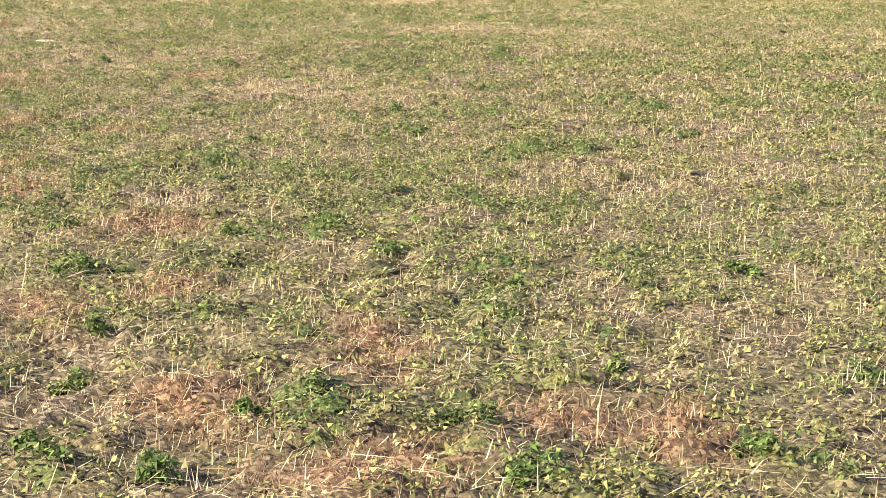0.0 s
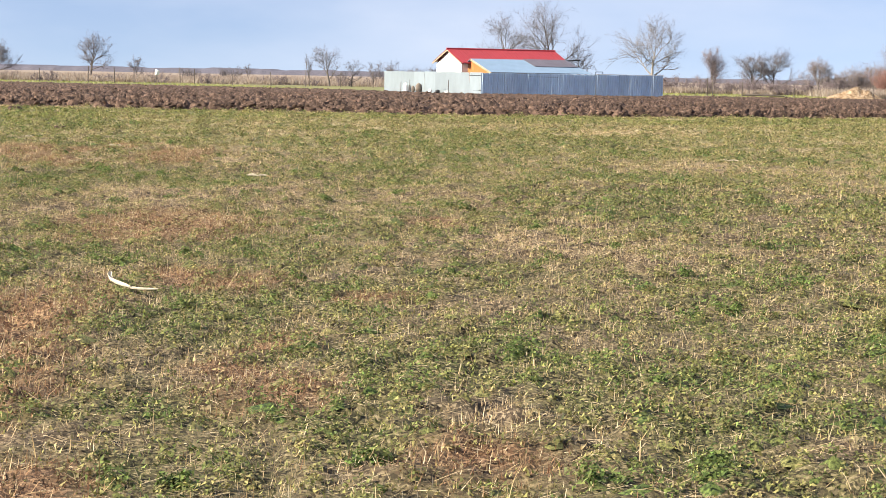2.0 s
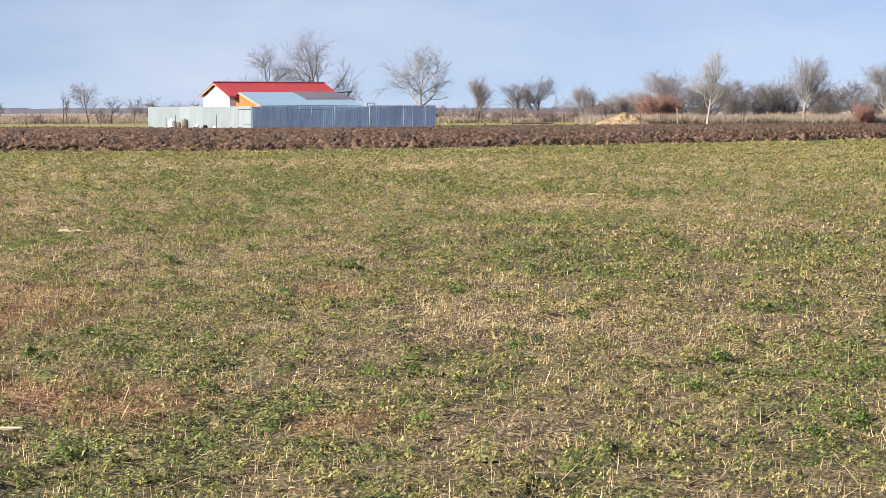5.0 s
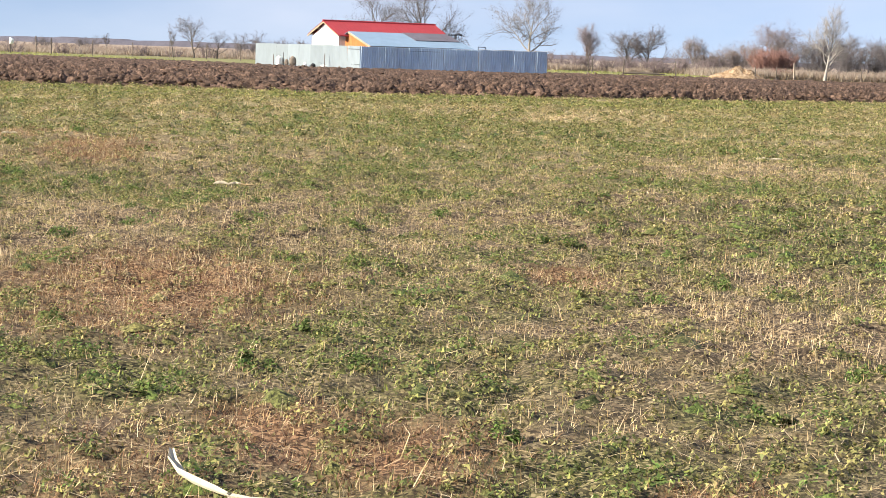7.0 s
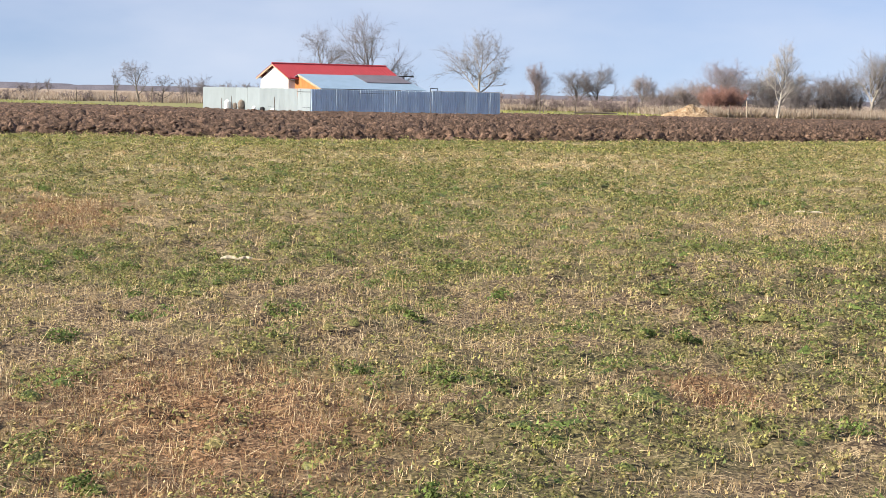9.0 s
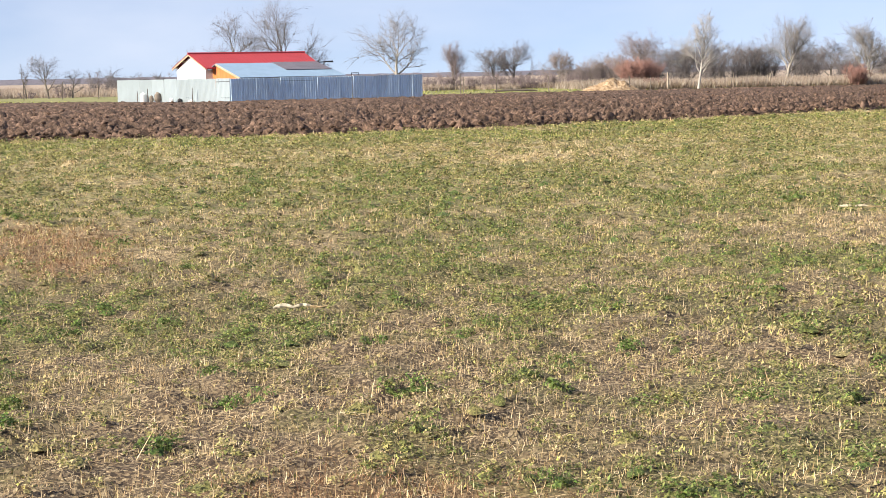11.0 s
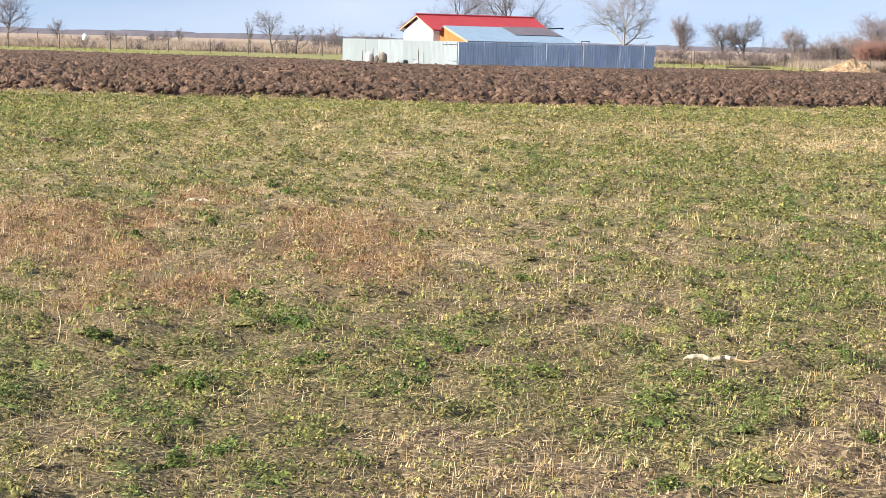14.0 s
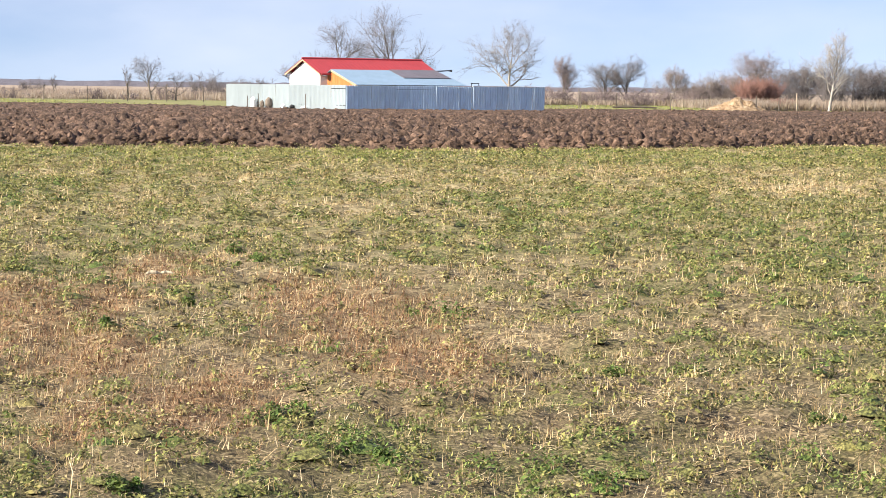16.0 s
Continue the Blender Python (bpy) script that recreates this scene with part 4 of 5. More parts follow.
def pile():
    bm = bmesh.new()
    bmesh.ops.create_grid(bm, x_segments=90, y_segments=50, size=1.0)
    for q in bm.verts:
        x, y = q.co.x, q.co.y
        r = math.sqrt((x * 1.0) ** 2 + y * y)
        h = max(0.0, 1 - r) ** 0.75 * (1.0 + 0.25 * math.exp(-((x - 0.15) / 0.3) ** 2))
        h *= 0.82 + 0.35 * noise.noise(Vector((x * 3.0, y * 2.5, 4))) + 0.16 * noise.noise(Vector((x * 10, y * 10, 1))) + 0.08 * noise.noise(Vector((x * 25, y * 25, 7)))
        q.co = Vector((x * 3.0, y * 2.2, -0.03 + 1.25 * h))
    solid("mound", bm, M_PILE, "low heap of straw and orange clay beside ploughed soil", "heap", m=pose(37.2, 163.2, 0.0))



pile()


# ---------- the near field: clover, straw and dry weeds ----------
RUST_A = ((0.9, 0, 0.24, 0.3), (1.9, 0.3, 0.2, 0.3), (1.6, 0.5, 0.2, 0.3), (0.5, 0.7, 0.2, 0.3), (1.1, 1.4, 0.2, 0.3), (-0.3, 2.2, 0.2, 0.3), (0.2, 2.6, 0.2, 0.3), (-1.7, 3.7, 0.26, 0.32), (0, 4.2, 0.27, 0.34), (-1.1, 5.5, 0.27, 0.36), (-1.3, 6, 0.2, 0.3), (-2.6, 6.5, 0.31, 0.43), (-1.2, 6.9, 0.2, 0.3), (-3.1, 8.5, 0.37, 0.56), (-0.8, 9.1, 0.21, 0.32))
RUST_B = ((-2.9, 7.5, 0.45, 1.8), (-2.4, 5.2, 0.32, 0.9), (-1.8, 9.7, 0.31, 0.49), (-2.3, 10, 0.27, 0.43), (-3.2, 13.9, 0.83, 1.52), (-0.4, 14.6, 0.24, 0.45), (-7.1, 23.1, 0.26, 0.62), (-6.6, 23.6, 0.37, 0.89), (-6.4, 23.9, 0.31, 0.75), (-5.2, 25, 0.44, 1.1), (-7.3, 25.4, 0.35, 0.88), (-8, 26.6, 0.54, 1.4), (-5.5, 27, 0.61, 1.6), (-8.4, 27.4, 0.57, 1.51), (-7.5, 27.5, 0.33, 0.87), (-5.9, 28.5, 0.33, 0.89), (-7.1, 30.4, 0.4, 1.13))
CLOVER_START = ((1.4, -0.1, 0.09), (0.4, -0.1, 0.08), (2.1, 0.1, 0.08), (-0, 0.1, 0.07), (1.3, 0.4, 0.09), (0.6, 0.4, 0.04), (0.8, 0.7, 0.06), (2.7, 0.9, 0.1), (-0, 0.9, 0.07), (1.9, 1.1, 0.06), (0, 1.7, 0.07), (1.7, 2.5, 0.07), (2.8, 2.9, 0.08), (-0.3, 3, 0.1), (1.2, 3.3, 0.09), (-1.2, 3.8, 0.08), (0.4, 3.9, 0.07), (-0.5, 4.1, 0.09), (0.9, 4.2, 0.09), (0.2, 6.6, 0.15), (2.4, 7.2, 0.14), (2.8, 7.5, 0.17), (3.8, 8.4, 0.14), (-1.9, 8.4, 0.16), (1.3, 8.5, 0.13), (1.6, 8.6, 0.1), (1.1, 9.8, 0.15), (-1.4, 9.9, 0.07), (2.3, 10, 0.15), (-0.2, 10.4, 0.07))
CLOVER_MIDDLE = ((2.5, 10.5, 0.12), (1.6, 10.6, 0.1), (-2.9, 10.7, 0.13), (4, 10.8, 0.21), (-1.9, 11.4, 0.14), (0.5, 11.4, 0.12), (-2.5, 11.4, 0.08), (-3.3, 11.6, 0.17), (-2.2, 12.4, 0.09), (-3.6, 12.6, 0.1), (2.6, 12.8, 0.22), (1.1, 12.8, 0.12), (-0.1, 13.6, 0.14), (0.5, 14.4, 0.08), (-1.9, 14.9, 0.11), (-4.1, 15.1, 0.2), (-2.4, 15.3, 0.11), (-0.2, 16.4, 0.13), (-4.2, 16.5, 0.13), (-0.4, 16.7, 0.1), (-0.8, 17, 0.14), (-5, 17, 0.08), (-2.8, 17.5, 0.12), (-1.9, 17.5, 0.09), (-3.8, 17.6, 0.14), (0.3, 17.7, 0.13), (-5.1, 17.8, 0.09), (-3.9, 18.4, 0.1), (-1.1, 18.8, 0.11), (-6, 18.8, 0.08))
CLOVER_END = ((-5.8, 19.1, 0.12), (-2.8, 19.2, 0.09), (-2, 19.9, 0.17), (-3.6, 20.3, 0.1), (-6.1, 20.4, 0.11), (-4.9, 20.7, 0.1), (-6.3, 20.8, 0.07), (-1.3, 20.9, 0.14), (-3.3, 20.9, 0.1), (-4.5, 20.9, 0.1), (-4.2, 20.9, 0.13), (-5.5, 21, 0.08), (0.7, 21.1, 0.12), (-2.3, 21.2, 0.13), (-6.8, 21.5, 0.09), (-4.7, 21.6, 0.18), (-4.9, 22.1, 0.23), (-5.6, 22.1, 0.11), (-5.8, 22.4, 0.16), (-2.9, 22.7, 0.13), (-3.2, 22.9, 0.1), (-6.1, 23.1, 0.12), (-4, 24.4, 0.11), (-3.5, 24.6, 0.12), (-7.3, 26.4, 0.09), (-4.9, 27.3, 0.17), (-6.8, 27.8, 0.1), (-6.9, 28.3, 0.12), (-5.7, 30.2, 0.14), (-6.3, 30.6, 0.13), (-6.5, 32, 0.16))
TAN_A = ((-3.6, 17.0, 1.3, 2.4), (1.3, 11.8, 0.4, 1.0), (3.7, 26.0, 1.1, 1.5), (-7.2, 25.4, 1.2, 2.4), (0.5, 13.0, 0.5, 1.2), (3.3, 43.6, 1.6, 2.4), (-1.5, 18.7, 0.6, 1.0), (0.5, 12.4, 0.5, 0.8), (0.9, 15.0, 0.35, 0.8), (2.6, 6.1, 0.35, 0.8), (-2.4, 16.8, 0.8, 2.2), (5.3, 13.7, 0.45, 1.0))
TAN_B = ((3.6, 43.1, 1.8, 1.6), (-2.3, 18.8, 1.0, 1.3), (-4.0, 24.2, 0.6, 0.9), (-3.2, 16.1, 0.4, 0.5), (-8.8, 27.0, 0.9, 1.8), (-5.0, 25.7, 0.4, 0.5), (-4.4, 26.2, 0.5, 0.8), (2.0, 49.0, 1.0, 2.0), (-4.2, 18.5, 0.8, 1.0))
LUSH_A = ((-14.5, 51.0, 4.5, 7.0), (-13.5, 43.0, 2.2, 7.0), (-8.0, 56.5, 6.0, 4.5), (-2.5, 58.5, 5.0, 3.5), (6.0, 55.0, 4.0, 2.5), (-0.4, 16.7, 0.3, 0.6), (-3.0, 10.8, 0.2, 0.4), (0.3, 6.7, 0.5, 0.6), (1.5, 1.6, 0.35, 0.5), (-4.0, 24.3, 0.25, 0.5), (-5.7, 22.5, 0.4, 0.4), (-1.1, 20.6, 0.6, 0.6), (2.4, 23.0, 0.9, 1.0), (-17.0, 55.0, 4.0, 5.0), (3.0, 59.0, 6.0, 2.5), (12.0, 63.0, 6.0, 3.0), (21.0, 68.0, 6.0, 4.0))


def patches(x, y, lists):
    x = x + 0.35 * (fbm(x, y, 0.8, 3, 61) - 0.5)
    y = y + 0.9 * (fbm(x, y, 0.8, 3, 62) - 0.5)
    out = np.zeros_like(x)
    for rows in lists:
        for cx, cy, rx_, ry_ in rows:
            out = np.maximum(out, np.exp(-(((x - cx) / rx_) ** 2 + ((y - cy) / ry_) ** 2)))
    return out


def rusty(x, y):
    return patches(x, y, (RUST_A, RUST_B))


def strawy(x, y):
    return np.maximum(patches(x, y, (TAN_A, TAN_B)), 0.9 * np.exp(-(((y - plough_near(x) + 0.7) / 0.8) ** 2)))


def lushly(x, y):
    return patches(x, y, (LUSH_A,))


def greenness(x, y):
    """How far green leaves cover the place, 0 to 1."""
    return np.clip(0.55 + 1.8 * (fbm(x, y, 0.5, 3, 53) - 0.5) + 0.75 * (fbm(x, y * 0.6, 2.6, 2, 57) - 0.5) - 0.75 * rusty(x, y) - 0.5 * strawy(x, y) + 0.6 * lushly(x, y), 0, 1)


def build_turf():
    y = [-2.0]
    while y[-1] < 86:
        y.append(y[-1] + 0.075 + 0.011 * max(0.0, y[-1] - 16))
    y, c = np.array(y)[:, None], np.linspace(0, 1, 190)[None]
    lo, hi = np.where(y < 1, -3.3, -3.3 - 0.37 * (y - 1)), np.where(y < 0, 3.3, 3.3 + 0.43 * y)
    X = lo * (1 - c) + hi * c
    Y = np.minimum(y + 0 * X, plough_near(X) + 0.2)
    rng = np.random.default_rng(14)
    X, Y = X + (hi - lo) / 210 * rng.uniform(-0.35, 0.35, X.shape), Y + 0.015 * rng.uniform(-1, 1, X.shape)
    rim = np.minimum(np.minimum(c, 1 - c) * 30, np.clip((plough_near(X) + 0.15 - Y) * 3, 0, 1))
    Z = (ground_z(X, Y) + 0.02 * rng.random(X.shape)) * np.clip(rim, 0, 1) - 0.06 * (1 - np.clip(rim, 0, 1))
    n = X.shape[1]
    idx = (np.arange(X.shape[0] - 1)[:, None] * n + np.arange(n - 1)[None]).ravel()
    me = mesh_np("turf", np.stack([X, Y, Z], -1).reshape(-1, 3), np.stack([idx, idx + 1, idx + n + 1, idx + n], -1), M_GROUND)
    for key, value in (("cover", greenness(X, Y)), ("rust", rusty(X, Y))):
        me.attributes.new(key, "FLOAT", "POINT").data.foreach_set("value", value.astype(np.float32).ravel())
    tagged(new("turf", me), "lumpy mat of leaf litter and short weeds over the field", "turf", kind="structure")


build_ground()
build_turf()


def nearness(x, y):
    """How far off a place is passed: the footpath runs slantwise over the field and ends at y = 14.5."""
    o = x - (0.8 - 0.37 * (y - 3.6))
    o = np.where(o > 0, o / 0.55, -o / 0.3)
    return np.maximum(np.maximum(6.5, np.where(y > 22, 0.5 * o, o)), np.maximum(y - 14.5, 0))


def scatter(n_try, power, rng):
    """Places over the field, thinner with distance; returns x, y, d."""
    out = []
    while sum(len(a[0]) for a in out) < n_try:
        m = 400000
        y = rng.uniform(-1.2, 84, m)
        lo, hi = -2.9 - 0.36 * (y - 1), 2.9 + 0.42 * y
        lo, hi = np.where(y < 1, -3, lo), np.where(y < 0, 2.9, hi)
        x = rng.uniform(-31, 40, m)
        d = nearness(x, y)
        keep = (x > lo) & (x < hi) & (y < plough_near(x) - 0.1) & (rng.random(m) < (6.5 / d) ** power)
        out.append((x[keep], y[keep], d[keep]))
    x, y, d = (np.concatenate([a[i] for a in out])[:n_try] for i in range(3))
    return x, y, d


def tris(name, label, category, P, mat, tone=None):
    n = len(P)
    me = mesh_np(name, P.reshape(-1, 3), np.arange(3 * n).reshape(n, 3), mat)
    if tone is not None:
        me.attributes.new("tone", "FLOAT", "POINT").data.foreach_set("value", np.repeat(tone, 3).astype(np.float32))
    return tagged(new(name, me), label, category, kind="stuff")


def cushions(x, y, r, h, tone, rng, sides=5):
    """The dense low hearts of the clumps: uneven flat cones. Returns verts, faces and the tone of each vert."""
    n = len(x)
    ang = (np.arange(sides)[None] + rng.uniform(-0.35, 0.35, (n, sides)) + rng.random((n, 1))) * 2 * np.pi / sides
    z = ground_z(x, y)
    q = r[:, None] * rng.uniform(0.6, 1.3, (n, sides))
    ring = np.stack([x[:, None] + q * np.cos(ang), y[:, None] + q * np.sin(ang), z[:, None] - h[:, None] * rng.uniform(0.1, 0.4, (n, sides))], -1)
    top = np.stack([x + 0.25 * r * rng.normal(0, 1, n), y + 0.25 * r * rng.normal(0, 1, n), z + h * rng.uniform(0.6, 1.0, n)], -1)[:, None]
    F = np.array([(k, (k + 1) % sides, sides) for k in range(sides)])[None] + (np.arange(n) * (sides + 1))[:, None, None]
    return np.concatenate([ring, top], 1).reshape(-1, 3), F.reshape(-1, 3), np.repeat(tone, sides + 1)


def leaf_tris(x, y, z, length, width, az, tilt):
    """Small pointed leaflets: az heading, tilt from the level."""
    ca, sa, ct, st = np.cos(az), np.sin(az), np.cos(tilt), np.sin(tilt)
    ax = np.stack([ca * ct, sa * ct, st], -1) * (length / 2)[:, None]
    bx = np.stack([-sa, ca, 0.6 * np.sin(az * 5.3)], -1) * (width / 2)[:, None]
    c = np.stack([x, y, z], -1)
    return np.stack([c - ax + bx, c + ax, c - ax - bx], 1)


def stalk_tris(x, y, z, length, width, az, tilt):
    """Narrow stalks from a foot at x, y, z along az, tilt."""
    ca, sa, ct, st = np.cos(az), np.sin(az), np.cos(tilt), np.sin(tilt)
    a = np.stack([ca * ct, sa * ct, st], -1) * length[:, None]
    b = np.stack([-sa, ca, np.sin(az * 3.7) * 0.3], -1) * (width / 2)[:, None]
    c = np.stack([x, y, z], -1)
    return np.stack([c - b, c + b, c + a], 1)


def bent_tris(x, y, z, length, width, az, tilt, bend):
    """Stalks in two lengths that bend over towards the tip."""
    b = np.stack([-np.sin(az), np.cos(az), np.sin(az * 3.7) * 0.3], -1) * (width / 2)[:, None]
    c = np.stack([x, y, z], -1)
    out = []
    way = lambda a, t: np.stack([np.cos(a) * np.cos(t), np.sin(a) * np.cos(t), np.sin(t)], -1)
    mid = c + way(az, tilt) * (length * 0.55)[:, None]
    tip = mid + way(az + bend, tilt - 0.7 * np.abs(bend)) * (length * 0.45)[:, None]
    tip[:, 2] = np.maximum(tip[:, 2], 0.002)
    q = b * 0.75
    return np.concatenate([np.stack([c - b, c + b, mid + q], 1), np.stack([c - b, mid + q, mid - q], 1), np.stack([mid - q, mid + q, tip], 1)])


def field_plants():
    rng = np.random.default_rng(77)
    size = lambda d: (d / 6.5) ** 0.7
    rust, dry, fresh, green = rusty, strawy, lushly, greenness
    # clumps of clover and weeds, from flat dull mats to tall fresh tufts
    cx, cy, cd = scatter(52000, 0.5, rng)
    g = green(cx, cy)
    keep = rng.random(len(cx)) < np.clip((0.22 + 0.75 * g) * (0.45 + 1.0 * tuft(cx, cy)), 0, 1) * np.where(cy > 40, 1 - 0.5 * fresh(cx, cy), 1)
    cx, cy, cd, g = cx[keep], cy[keep], cd[keep], g[keep]
    n = len(cx)
    strong = rng.random(n) ** 2.2 * (0.6 + 0.7 * tuft(cx, cy))
    tone = np.clip(0.1 + 0.45 * g + 0.25 * strong + rng.normal(0, 0.17, n) - 0.2 * np.clip((cd - 12) / 22, 0, 1), 0, 0.85)
    r = (0.03 + 0.075 * strong) * (cd / 6.5) ** 0.25
    known = np.array([q for rows in (CLOVER_START, CLOVER_MIDDLE, CLOVER_END) for q in rows])
    # the larger known clumps are a handful of lesser ones each
    known = np.repeat(known, 5, axis=0)
    m = len(known)
    known[:, :2] += known[:, 2:] * rng.normal(0, 0.5, (m, 2))
    known[:, 2] *= rng.uniform(0.3, 0.62, m)
    cx, cy, r = np.concatenate([cx, known[:, 0]]), np.concatenate([cy, known[:, 1]]), np.concatenate([r, known[:, 2]])
    cd, strong, tone = np.concatenate([cd, nearness(known[:, 0], known[:, 1])]), np.concatenate([strong, np.full(m, 1.1)]), np.concatenate([tone, rng.uniform(0.7, 1.0, m)])
    h = (0.024 + 0.42 * r) * rng.uniform(0.7, 1.4, len(r)) * (1 + 0.25 * strong)
    v, f, t = cushions(cx, cy, 0.9 * r, 0.5 * h, tone, rng)
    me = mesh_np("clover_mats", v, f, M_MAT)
    me.attributes.new("tone", "FLOAT", "POINT").data.foreach_set("value", t.astype(np.float32))
    tagged(new("clover_mats", me), "dense low mats of clover and weeds over the field", "clover", kind="stuff")
    k = (4 + (21 + 40 * strong) / size(cd)).astype(int)
    who = np.repeat(np.arange(len(cx)), k)
    m = len(who)
    s, rr, hh = size(cd[who]), r[who], h[who]
    a, q = rng.random(m) * 2 * np.pi, np.sqrt(rng.random(m)) * 1.12
    x, y = cx[who] + np.cos(a) * q * rr, cy[who] + np.sin(a) * q * rr
    z = ground_z(cx[who], cy[who]) + hh * np.sqrt(np.clip(1.27 - q**2, 0, 1)) * rng.uniform(0.55, 1.15, m) + 0.004
    P = leaf_tris(x, y, z, 0.021 * s**0.8 * rng.uniform(0.5, 1.4, m), 0.014 * s**0.75 * rng.uniform(0.5, 1.4, m), a + rng.normal(0, 0.7, m), rng.normal(0.45, 0.4, m) - 0.9 * q)
    tris("clover", "green clover and weed leaves in clumps over the field", "clover", P, M_CLUMP, np.clip(tone[who] + rng.normal(0, 0.1, m), 0, 1))
    # the low carpet of leaves between the clumps, and young grass
    gx, gy, gd = scatter(400000, 1.35, rng)
    gg = green(gx, gy)
    keep = rng.random(len(gx)) < 0.3 + 0.65 * gg
    gx, gy, gd, gg = gx[keep], gy[keep], gd[keep], gg[keep]
    s, n = size(gd), len(gx)
    G1 = stalk_tris(gx, gy, ground_z(gx, gy) + rng.uniform(-0.004, 0.012, n), rng.uniform(0.013, 0.034, n) * np.minimum(s, 1.7), rng.uniform(0.009, 0.019, n) * s**0.8, rng.random(n) * 6.283, rng.uniform(0.2, 1.4, n))
    # short half-withered grass that closes the sward further off
    hx, hy, hd = scatter(200000, 0.55, rng)
    hg = green(hx, hy)
    hn, hs = len(hx), size(hd)
    H = stalk_tris(hx, hy, ground_z(hx, hy), rng.uniform(0.012, 0.036, hn) * hs**0.15, rng.uniform(0.005, 0.009, hn) * hs**1.1, rng.random(hn) * 6.283, rng.uniform(0.5, 1.45, hn))
    tris("short_grass", "short half-withered grass between the clumps", "grass", H, M_CLUMP, np.clip(0.85 * (hg - 0.15) + rng.normal(0, 0.15, hn) - 0.15 * np.clip((hd - 12) / 22, 0, 1), 0, 0.75))
    fx, fy, fd = scatter(330000, 0.8, rng)
    keep = rng.random(len(fx)) < np.where(fy > 34, fresh(fx, fy), 0)
    fx, fy, fd = fx[keep], fy[keep], fd[keep]
    G2 = stalk_tris(fx, fy, ground_z(fx, fy), rng.uniform(0.03, 0.1, len(fx)), 0.011 * size(fd) ** 0.8, rng.random(len(fx)) * 6.283, rng.uniform(0.3, 1.3, len(fx)))
    olive = rng.random(n) < np.clip(0.9 - 0.6 * fresh(gx, gy), 0.1, 1)
    tris("young_grass", "bright young grass blades among the clover", "grass", np.concatenate([G1[~olive], G2]), M_LUSH)
    tris("leaf_carpet", "low carpet of small olive green and withered weed leaves", "weeds", G1[olive], M_CLUMP, np.clip(0.7 * gg[olive] + rng.normal(0.03, 0.17, olive.sum()), 0, 0.8))
    # cut stubble standing in little groups
    ux, uy, ud = scatter(82000, 0.9, rng)
    keep = rng.random(len(ux)) < np.clip((0.36 + 0.9 * dry(ux, uy) + 0.6 * (1 - green(ux, uy)) * vnoise(ux, uy, 0.9, 23) + 0.1 * rust(ux, uy)) * (1.25 - 0.75 * tuft(ux, uy)), 0.05, 1)
    ux, uy, ud = ux[keep], uy[keep], ud[keep]
    who = np.repeat(np.arange(len(ux)), rng.integers(4, 12, len(ux)))
    n = len(who)
    s = size(ud[who])
    x, y = ux[who] + rng.normal(0, 0.055, n) * s**0.4, uy[who] + rng.normal(0, 0.055, n) * s**0.4
    length, wide = (0.018 + 0.075 * rng.random(n) ** 1.6) * s**0.15, rng.uniform(0.0028, 0.0052, n) * s**1.1
    turn, tilt = rng.random(n) * 6.283, rng.normal(1.15, 0.33, n)
    S = stalk_tris(x, y, ground_z(x, y), length, wide, turn, tilt)
    tris("stubble", "pale cut stubble standing in small groups on the field", "straw", S, M_STRAW)
    # straw lying over everything
    sx, sy, sd = scatter(250000, 1.15, rng)
    keep = rng.random(len(sx)) < np.clip(0.95 - 0.6 * green(sx, sy) + 0.3 * dry(sx, sy), 0.1, 1)
    sx, sy, sd = sx[keep], sy[keep], sd[keep]
    s, n = size(sd), len(sx)
    length = (0.02 + 0.14 * rng.random(n) ** 2.2) * s**0.3
    z = ground_z(sx, sy) + rng.uniform(0.006, 0.04, n)
    wide = rng.uniform(0.0028, 0.0054, n) * s
    turn, tilt = rng.random(n) * 6.283, rng.normal(0.08, 0.14, n)
    near = (sd < 9) & (length > 0.085)
    far = ~near
    S = [stalk_tris(sx[far], sy[far], z[far], length[far], wide[far], turn[far], tilt[far]), bent_tris(sx[near], sy[near], z[near], length[near] * 1.2, wide[near] * 0.8, turn[near], tilt[near] + 0.1, rng.normal(0, 0.5, near.sum()))]
    tris("straw", "dry straw lying between and over the clover", "straw", np.concatenate(S), M_STRAW)
    # rusty dry weeds
    wx, wy, wd = scatter(1100000, 1.2, rng)
    keep = rng.random(len(wx)) < np.clip(2.6 * rust(wx, wy) - 0.15, 0.012, 0.9)
    wx, wy, wd = wx[keep], wy[keep], wd[keep]
    s, n = size(wd), len(wx)
    tris("rusty_weeds", "matted rusty brown dried weeds in patches", "dry weeds", stalk_tris(wx, wy, ground_z(wx, wy) + 0.005, rng.uniform(0.025, 0.085, n) * np.minimum(s, 1.6), 0.0042 * s, rng.random(n) * 6.283, rng.uniform(0.0, 1.1, n)), M_RUST)
    # tall single stalks
    tx, ty, td = scatter(2600, 0.9, rng)
    keep = rng.random(len(tx)) < np.clip(0.1 + 0.6 * dry(tx, ty), 0, 1)
    tx, ty, td = tx[keep], ty[keep], td[keep]
    n = len(tx)
    tris("dry_stalks", "single tall dry grass stalks standing over the field", "stalks", bent_tris(tx, ty, ground_z(tx, ty), rng.uniform(0.1, 0.26, n), 0.006 * size(td), rng.random(n) * 6.283, rng.uniform(0.9, 1.5, n), rng.normal(0, 0.4, n)), M_STRAW)


field_plants()


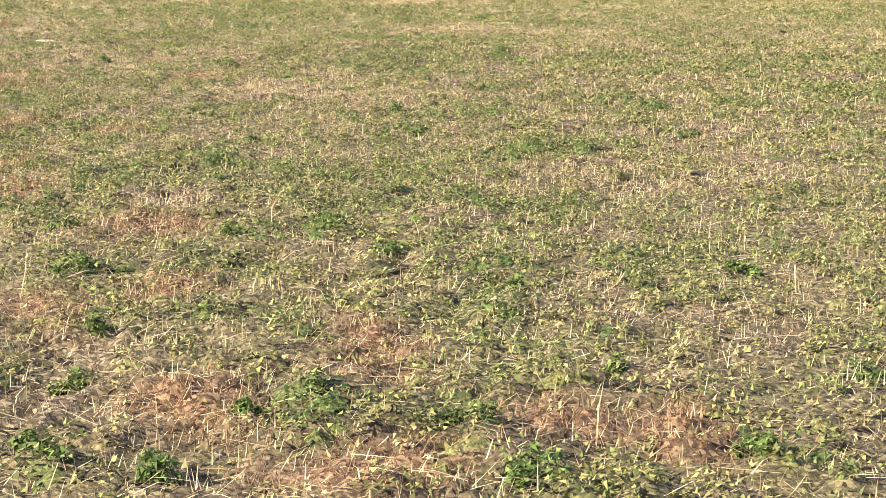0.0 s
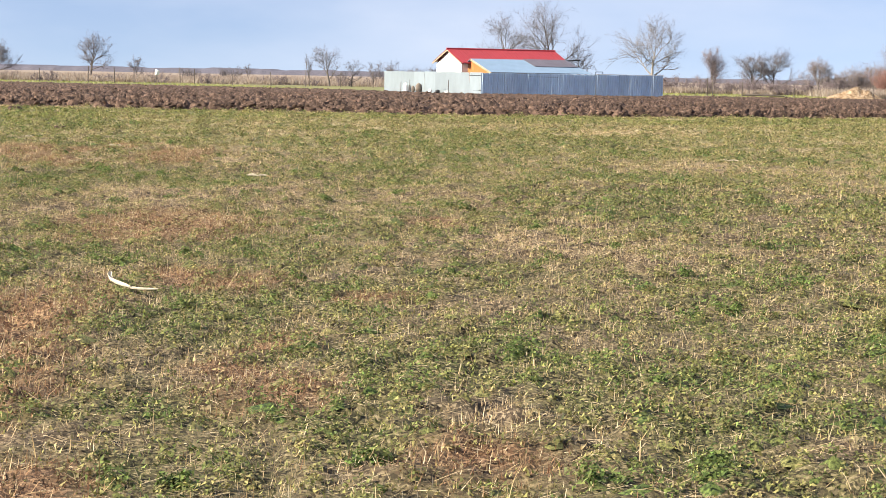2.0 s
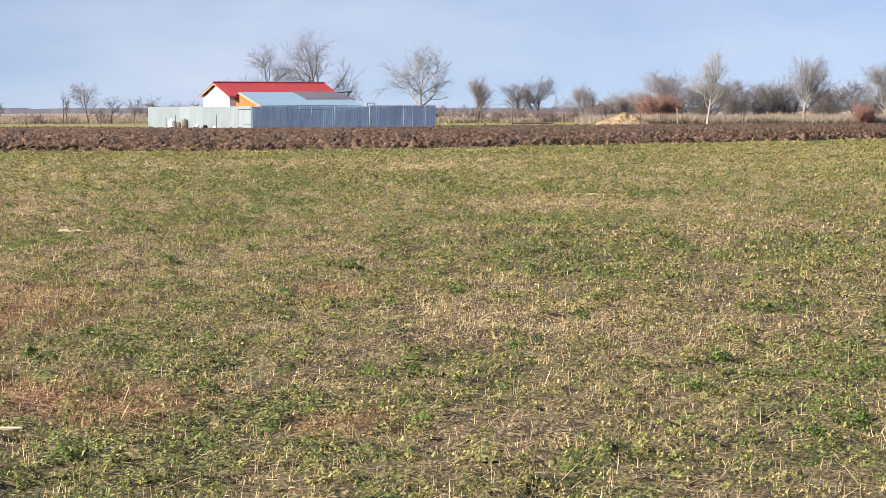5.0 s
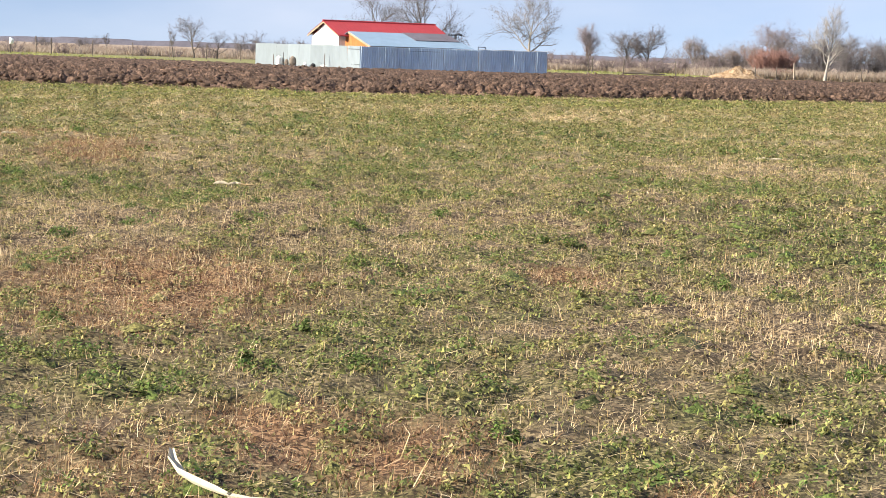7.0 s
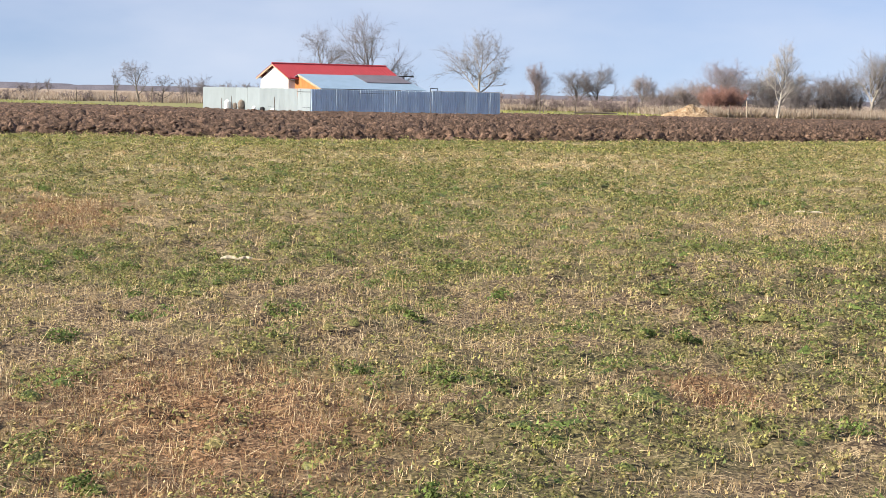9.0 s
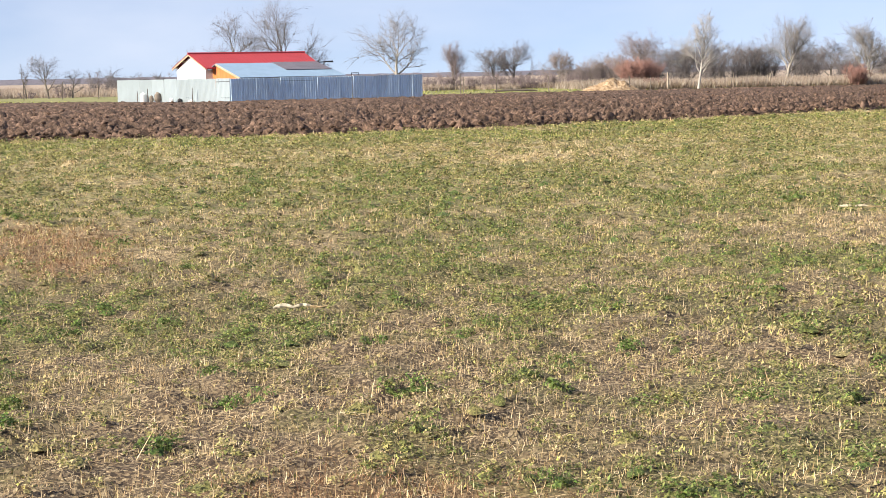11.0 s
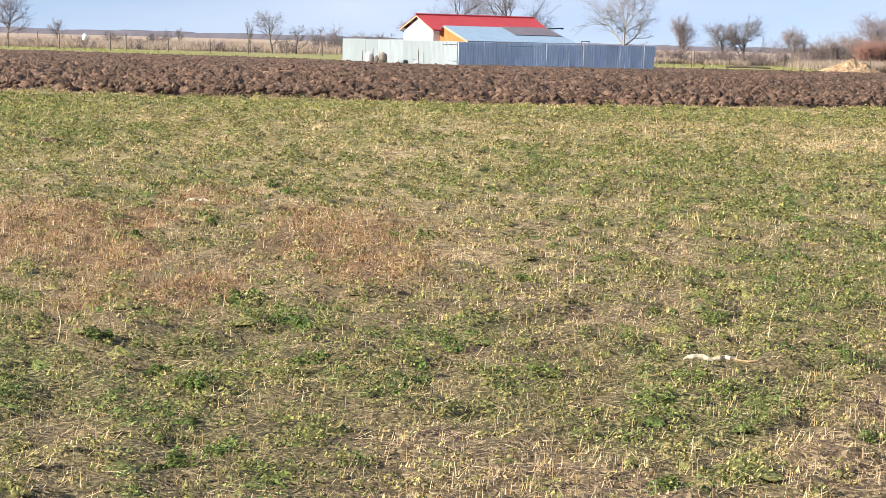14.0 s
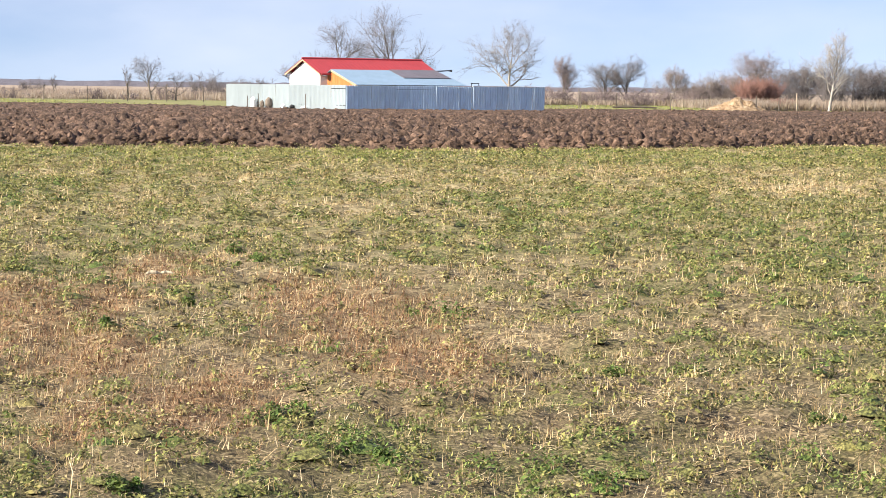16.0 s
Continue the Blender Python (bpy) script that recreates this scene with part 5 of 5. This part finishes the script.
# ---------- loose things on the field ----------
def curled_strip(line, widths, cup):
    """A long leaf: a cupped strip along a line, with thickness."""
    bm = bmesh.new()
    rows = []
    for i, (p, w) in enumerate(zip(line, widths)):
        p = Vector(p)
        d = (Vector(line[min(i + 1, len(line) - 1)]) - Vector(line[max(i - 1, 0)])).normalized()
        side = d.cross(Vector((0, 0.75, 0.65))).normalized()
        up = side.cross(d)
        rows.append([bm.verts.new(p + side * w * f + up * (cup * w * f * f - t)) for t in (0, 0.004) for f in (-1, -0.5, 0, 0.5, 1)])
    for a, c in zip(rows, rows[1:]):
        for k in range(4):
            bm.faces.new((a[k], a[k + 1], c[k + 1], c[k]))
            bm.faces.new((a[k + 6], a[k + 5], c[k + 5], c[k + 6]))
        bm.faces.new((a[0], c[0], c[5], a[5]))
        bm.faces.new((a[4], a[9], c[9], c[4]))
    for r in (rows[0], rows[-1]):
        bm.faces.new((r[0], r[1], r[2], r[3], r[4], r[9], r[8], r[7], r[6], r[5]))
    return bm


husk = thing("maize_leaf", "bleached curved dry maize leaf lying on the grass", "dry leaf", at=(-2.67, 9.2, 0.02))
arc = [(0.006, 0.062, 0.115), (0.015, -0.036, 0.1), (0.051, -0.14, 0.08), (0.105, -0.199, 0.065), (0.156, -0.254, 0.06), (0.195, -0.293, 0.058), (0.236, -0.332, 0.056)]
part("blade", curled_strip(arc, (0.008, 0.017, 0.021, 0.024, 0.023, 0.019, 0.01), 0.7), M_HUSK, husk)
part("stem", tube(bmesh.new(), [(0.231, -0.323, 0.056), (0.3, -0.356, 0.054), (0.367, -0.372, 0.056), (0.432, -0.387, 0.06)], (0.011, 0.009, 0.008, 0.005), 6), M_HUSK, husk)


def flat_husk(x, y, length, turn, label, seed):
    rnd = random.Random(seed)
    h = thing("maize_leaf", label, "dry leaf", "maize leaves on the field", at=(x, y, 0.08))
    h.rotation_euler = (0, 0, radians(turn))
    for k, (o, w) in enumerate(((-0.3, 0.02), (0.1, 0.015))):
        ln = [(length * (o - 0.22 + 0.44 * i / 6), rnd.uniform(-0.012, 0.012), 0.016 + 0.008 * math.sin(math.pi * i / 6) * (1 + 0.3 * k)) for i in range(7)]
        part("blade", curled_strip(ln, [w * f for f in (0.3, 0.8, 1.0, 1.0, 0.95, 0.7, 0.25)], 0.9), M_HUSK_DULL, h)
    part("stem", tube(bmesh.new(), [(length * 0.25, 0, 0.02), (length * 0.45, -0.01, 0.015), (length * 0.6, 0.0, 0.02)], (0.011, 0.009, 0.006), 6), M_HUSK_TAIL, h, "brown stem")


flat_husk(-3.17, 21.05, 0.38, -4, "pale dry maize leaf lying in the straw", 3)
flat_husk(-7.08, 29.5, 0.3, 3, "small pale dry maize leaf among rusty weeds", 4)
flat_husk(4.6, 28.3, 0.5, -8, "pale dry maize leaf lying in the stubble", 6)
flat_husk(-9.7, 32.9, 0.22, 10, "small white scrap of leaf on the grass", 7)


def molehill(x, y, r, h, label):
    bm = bmesh.new()
    bmesh.ops.create_icosphere(bm, subdivisions=3, radius=1)
    for q in bm.verts:
        k = 1 + 0.3 * noise.noise(q.co * 2.0 + Vector((x, y, 0))) + 0.15 * noise.noise(q.co * 6.0)
        q.co = Vector((q.co.x * r * k, q.co.y * r * k, max(q.co.z, -0.15) * h * k))
    solid("molehill", bm, M_SOIL, label, "molehill", "molehills", m=pose(x, y, 0))


molehill(-16.5, 55.8, 0.3, 0.2, "reddish brown molehill on the young grass")
molehill(-10.6, 39.0, 0.2, 0.14, "dark molehill on the green field")
molehill(2.9, 8.9, 0.13, 0.07, "small dark molehill in the clover")
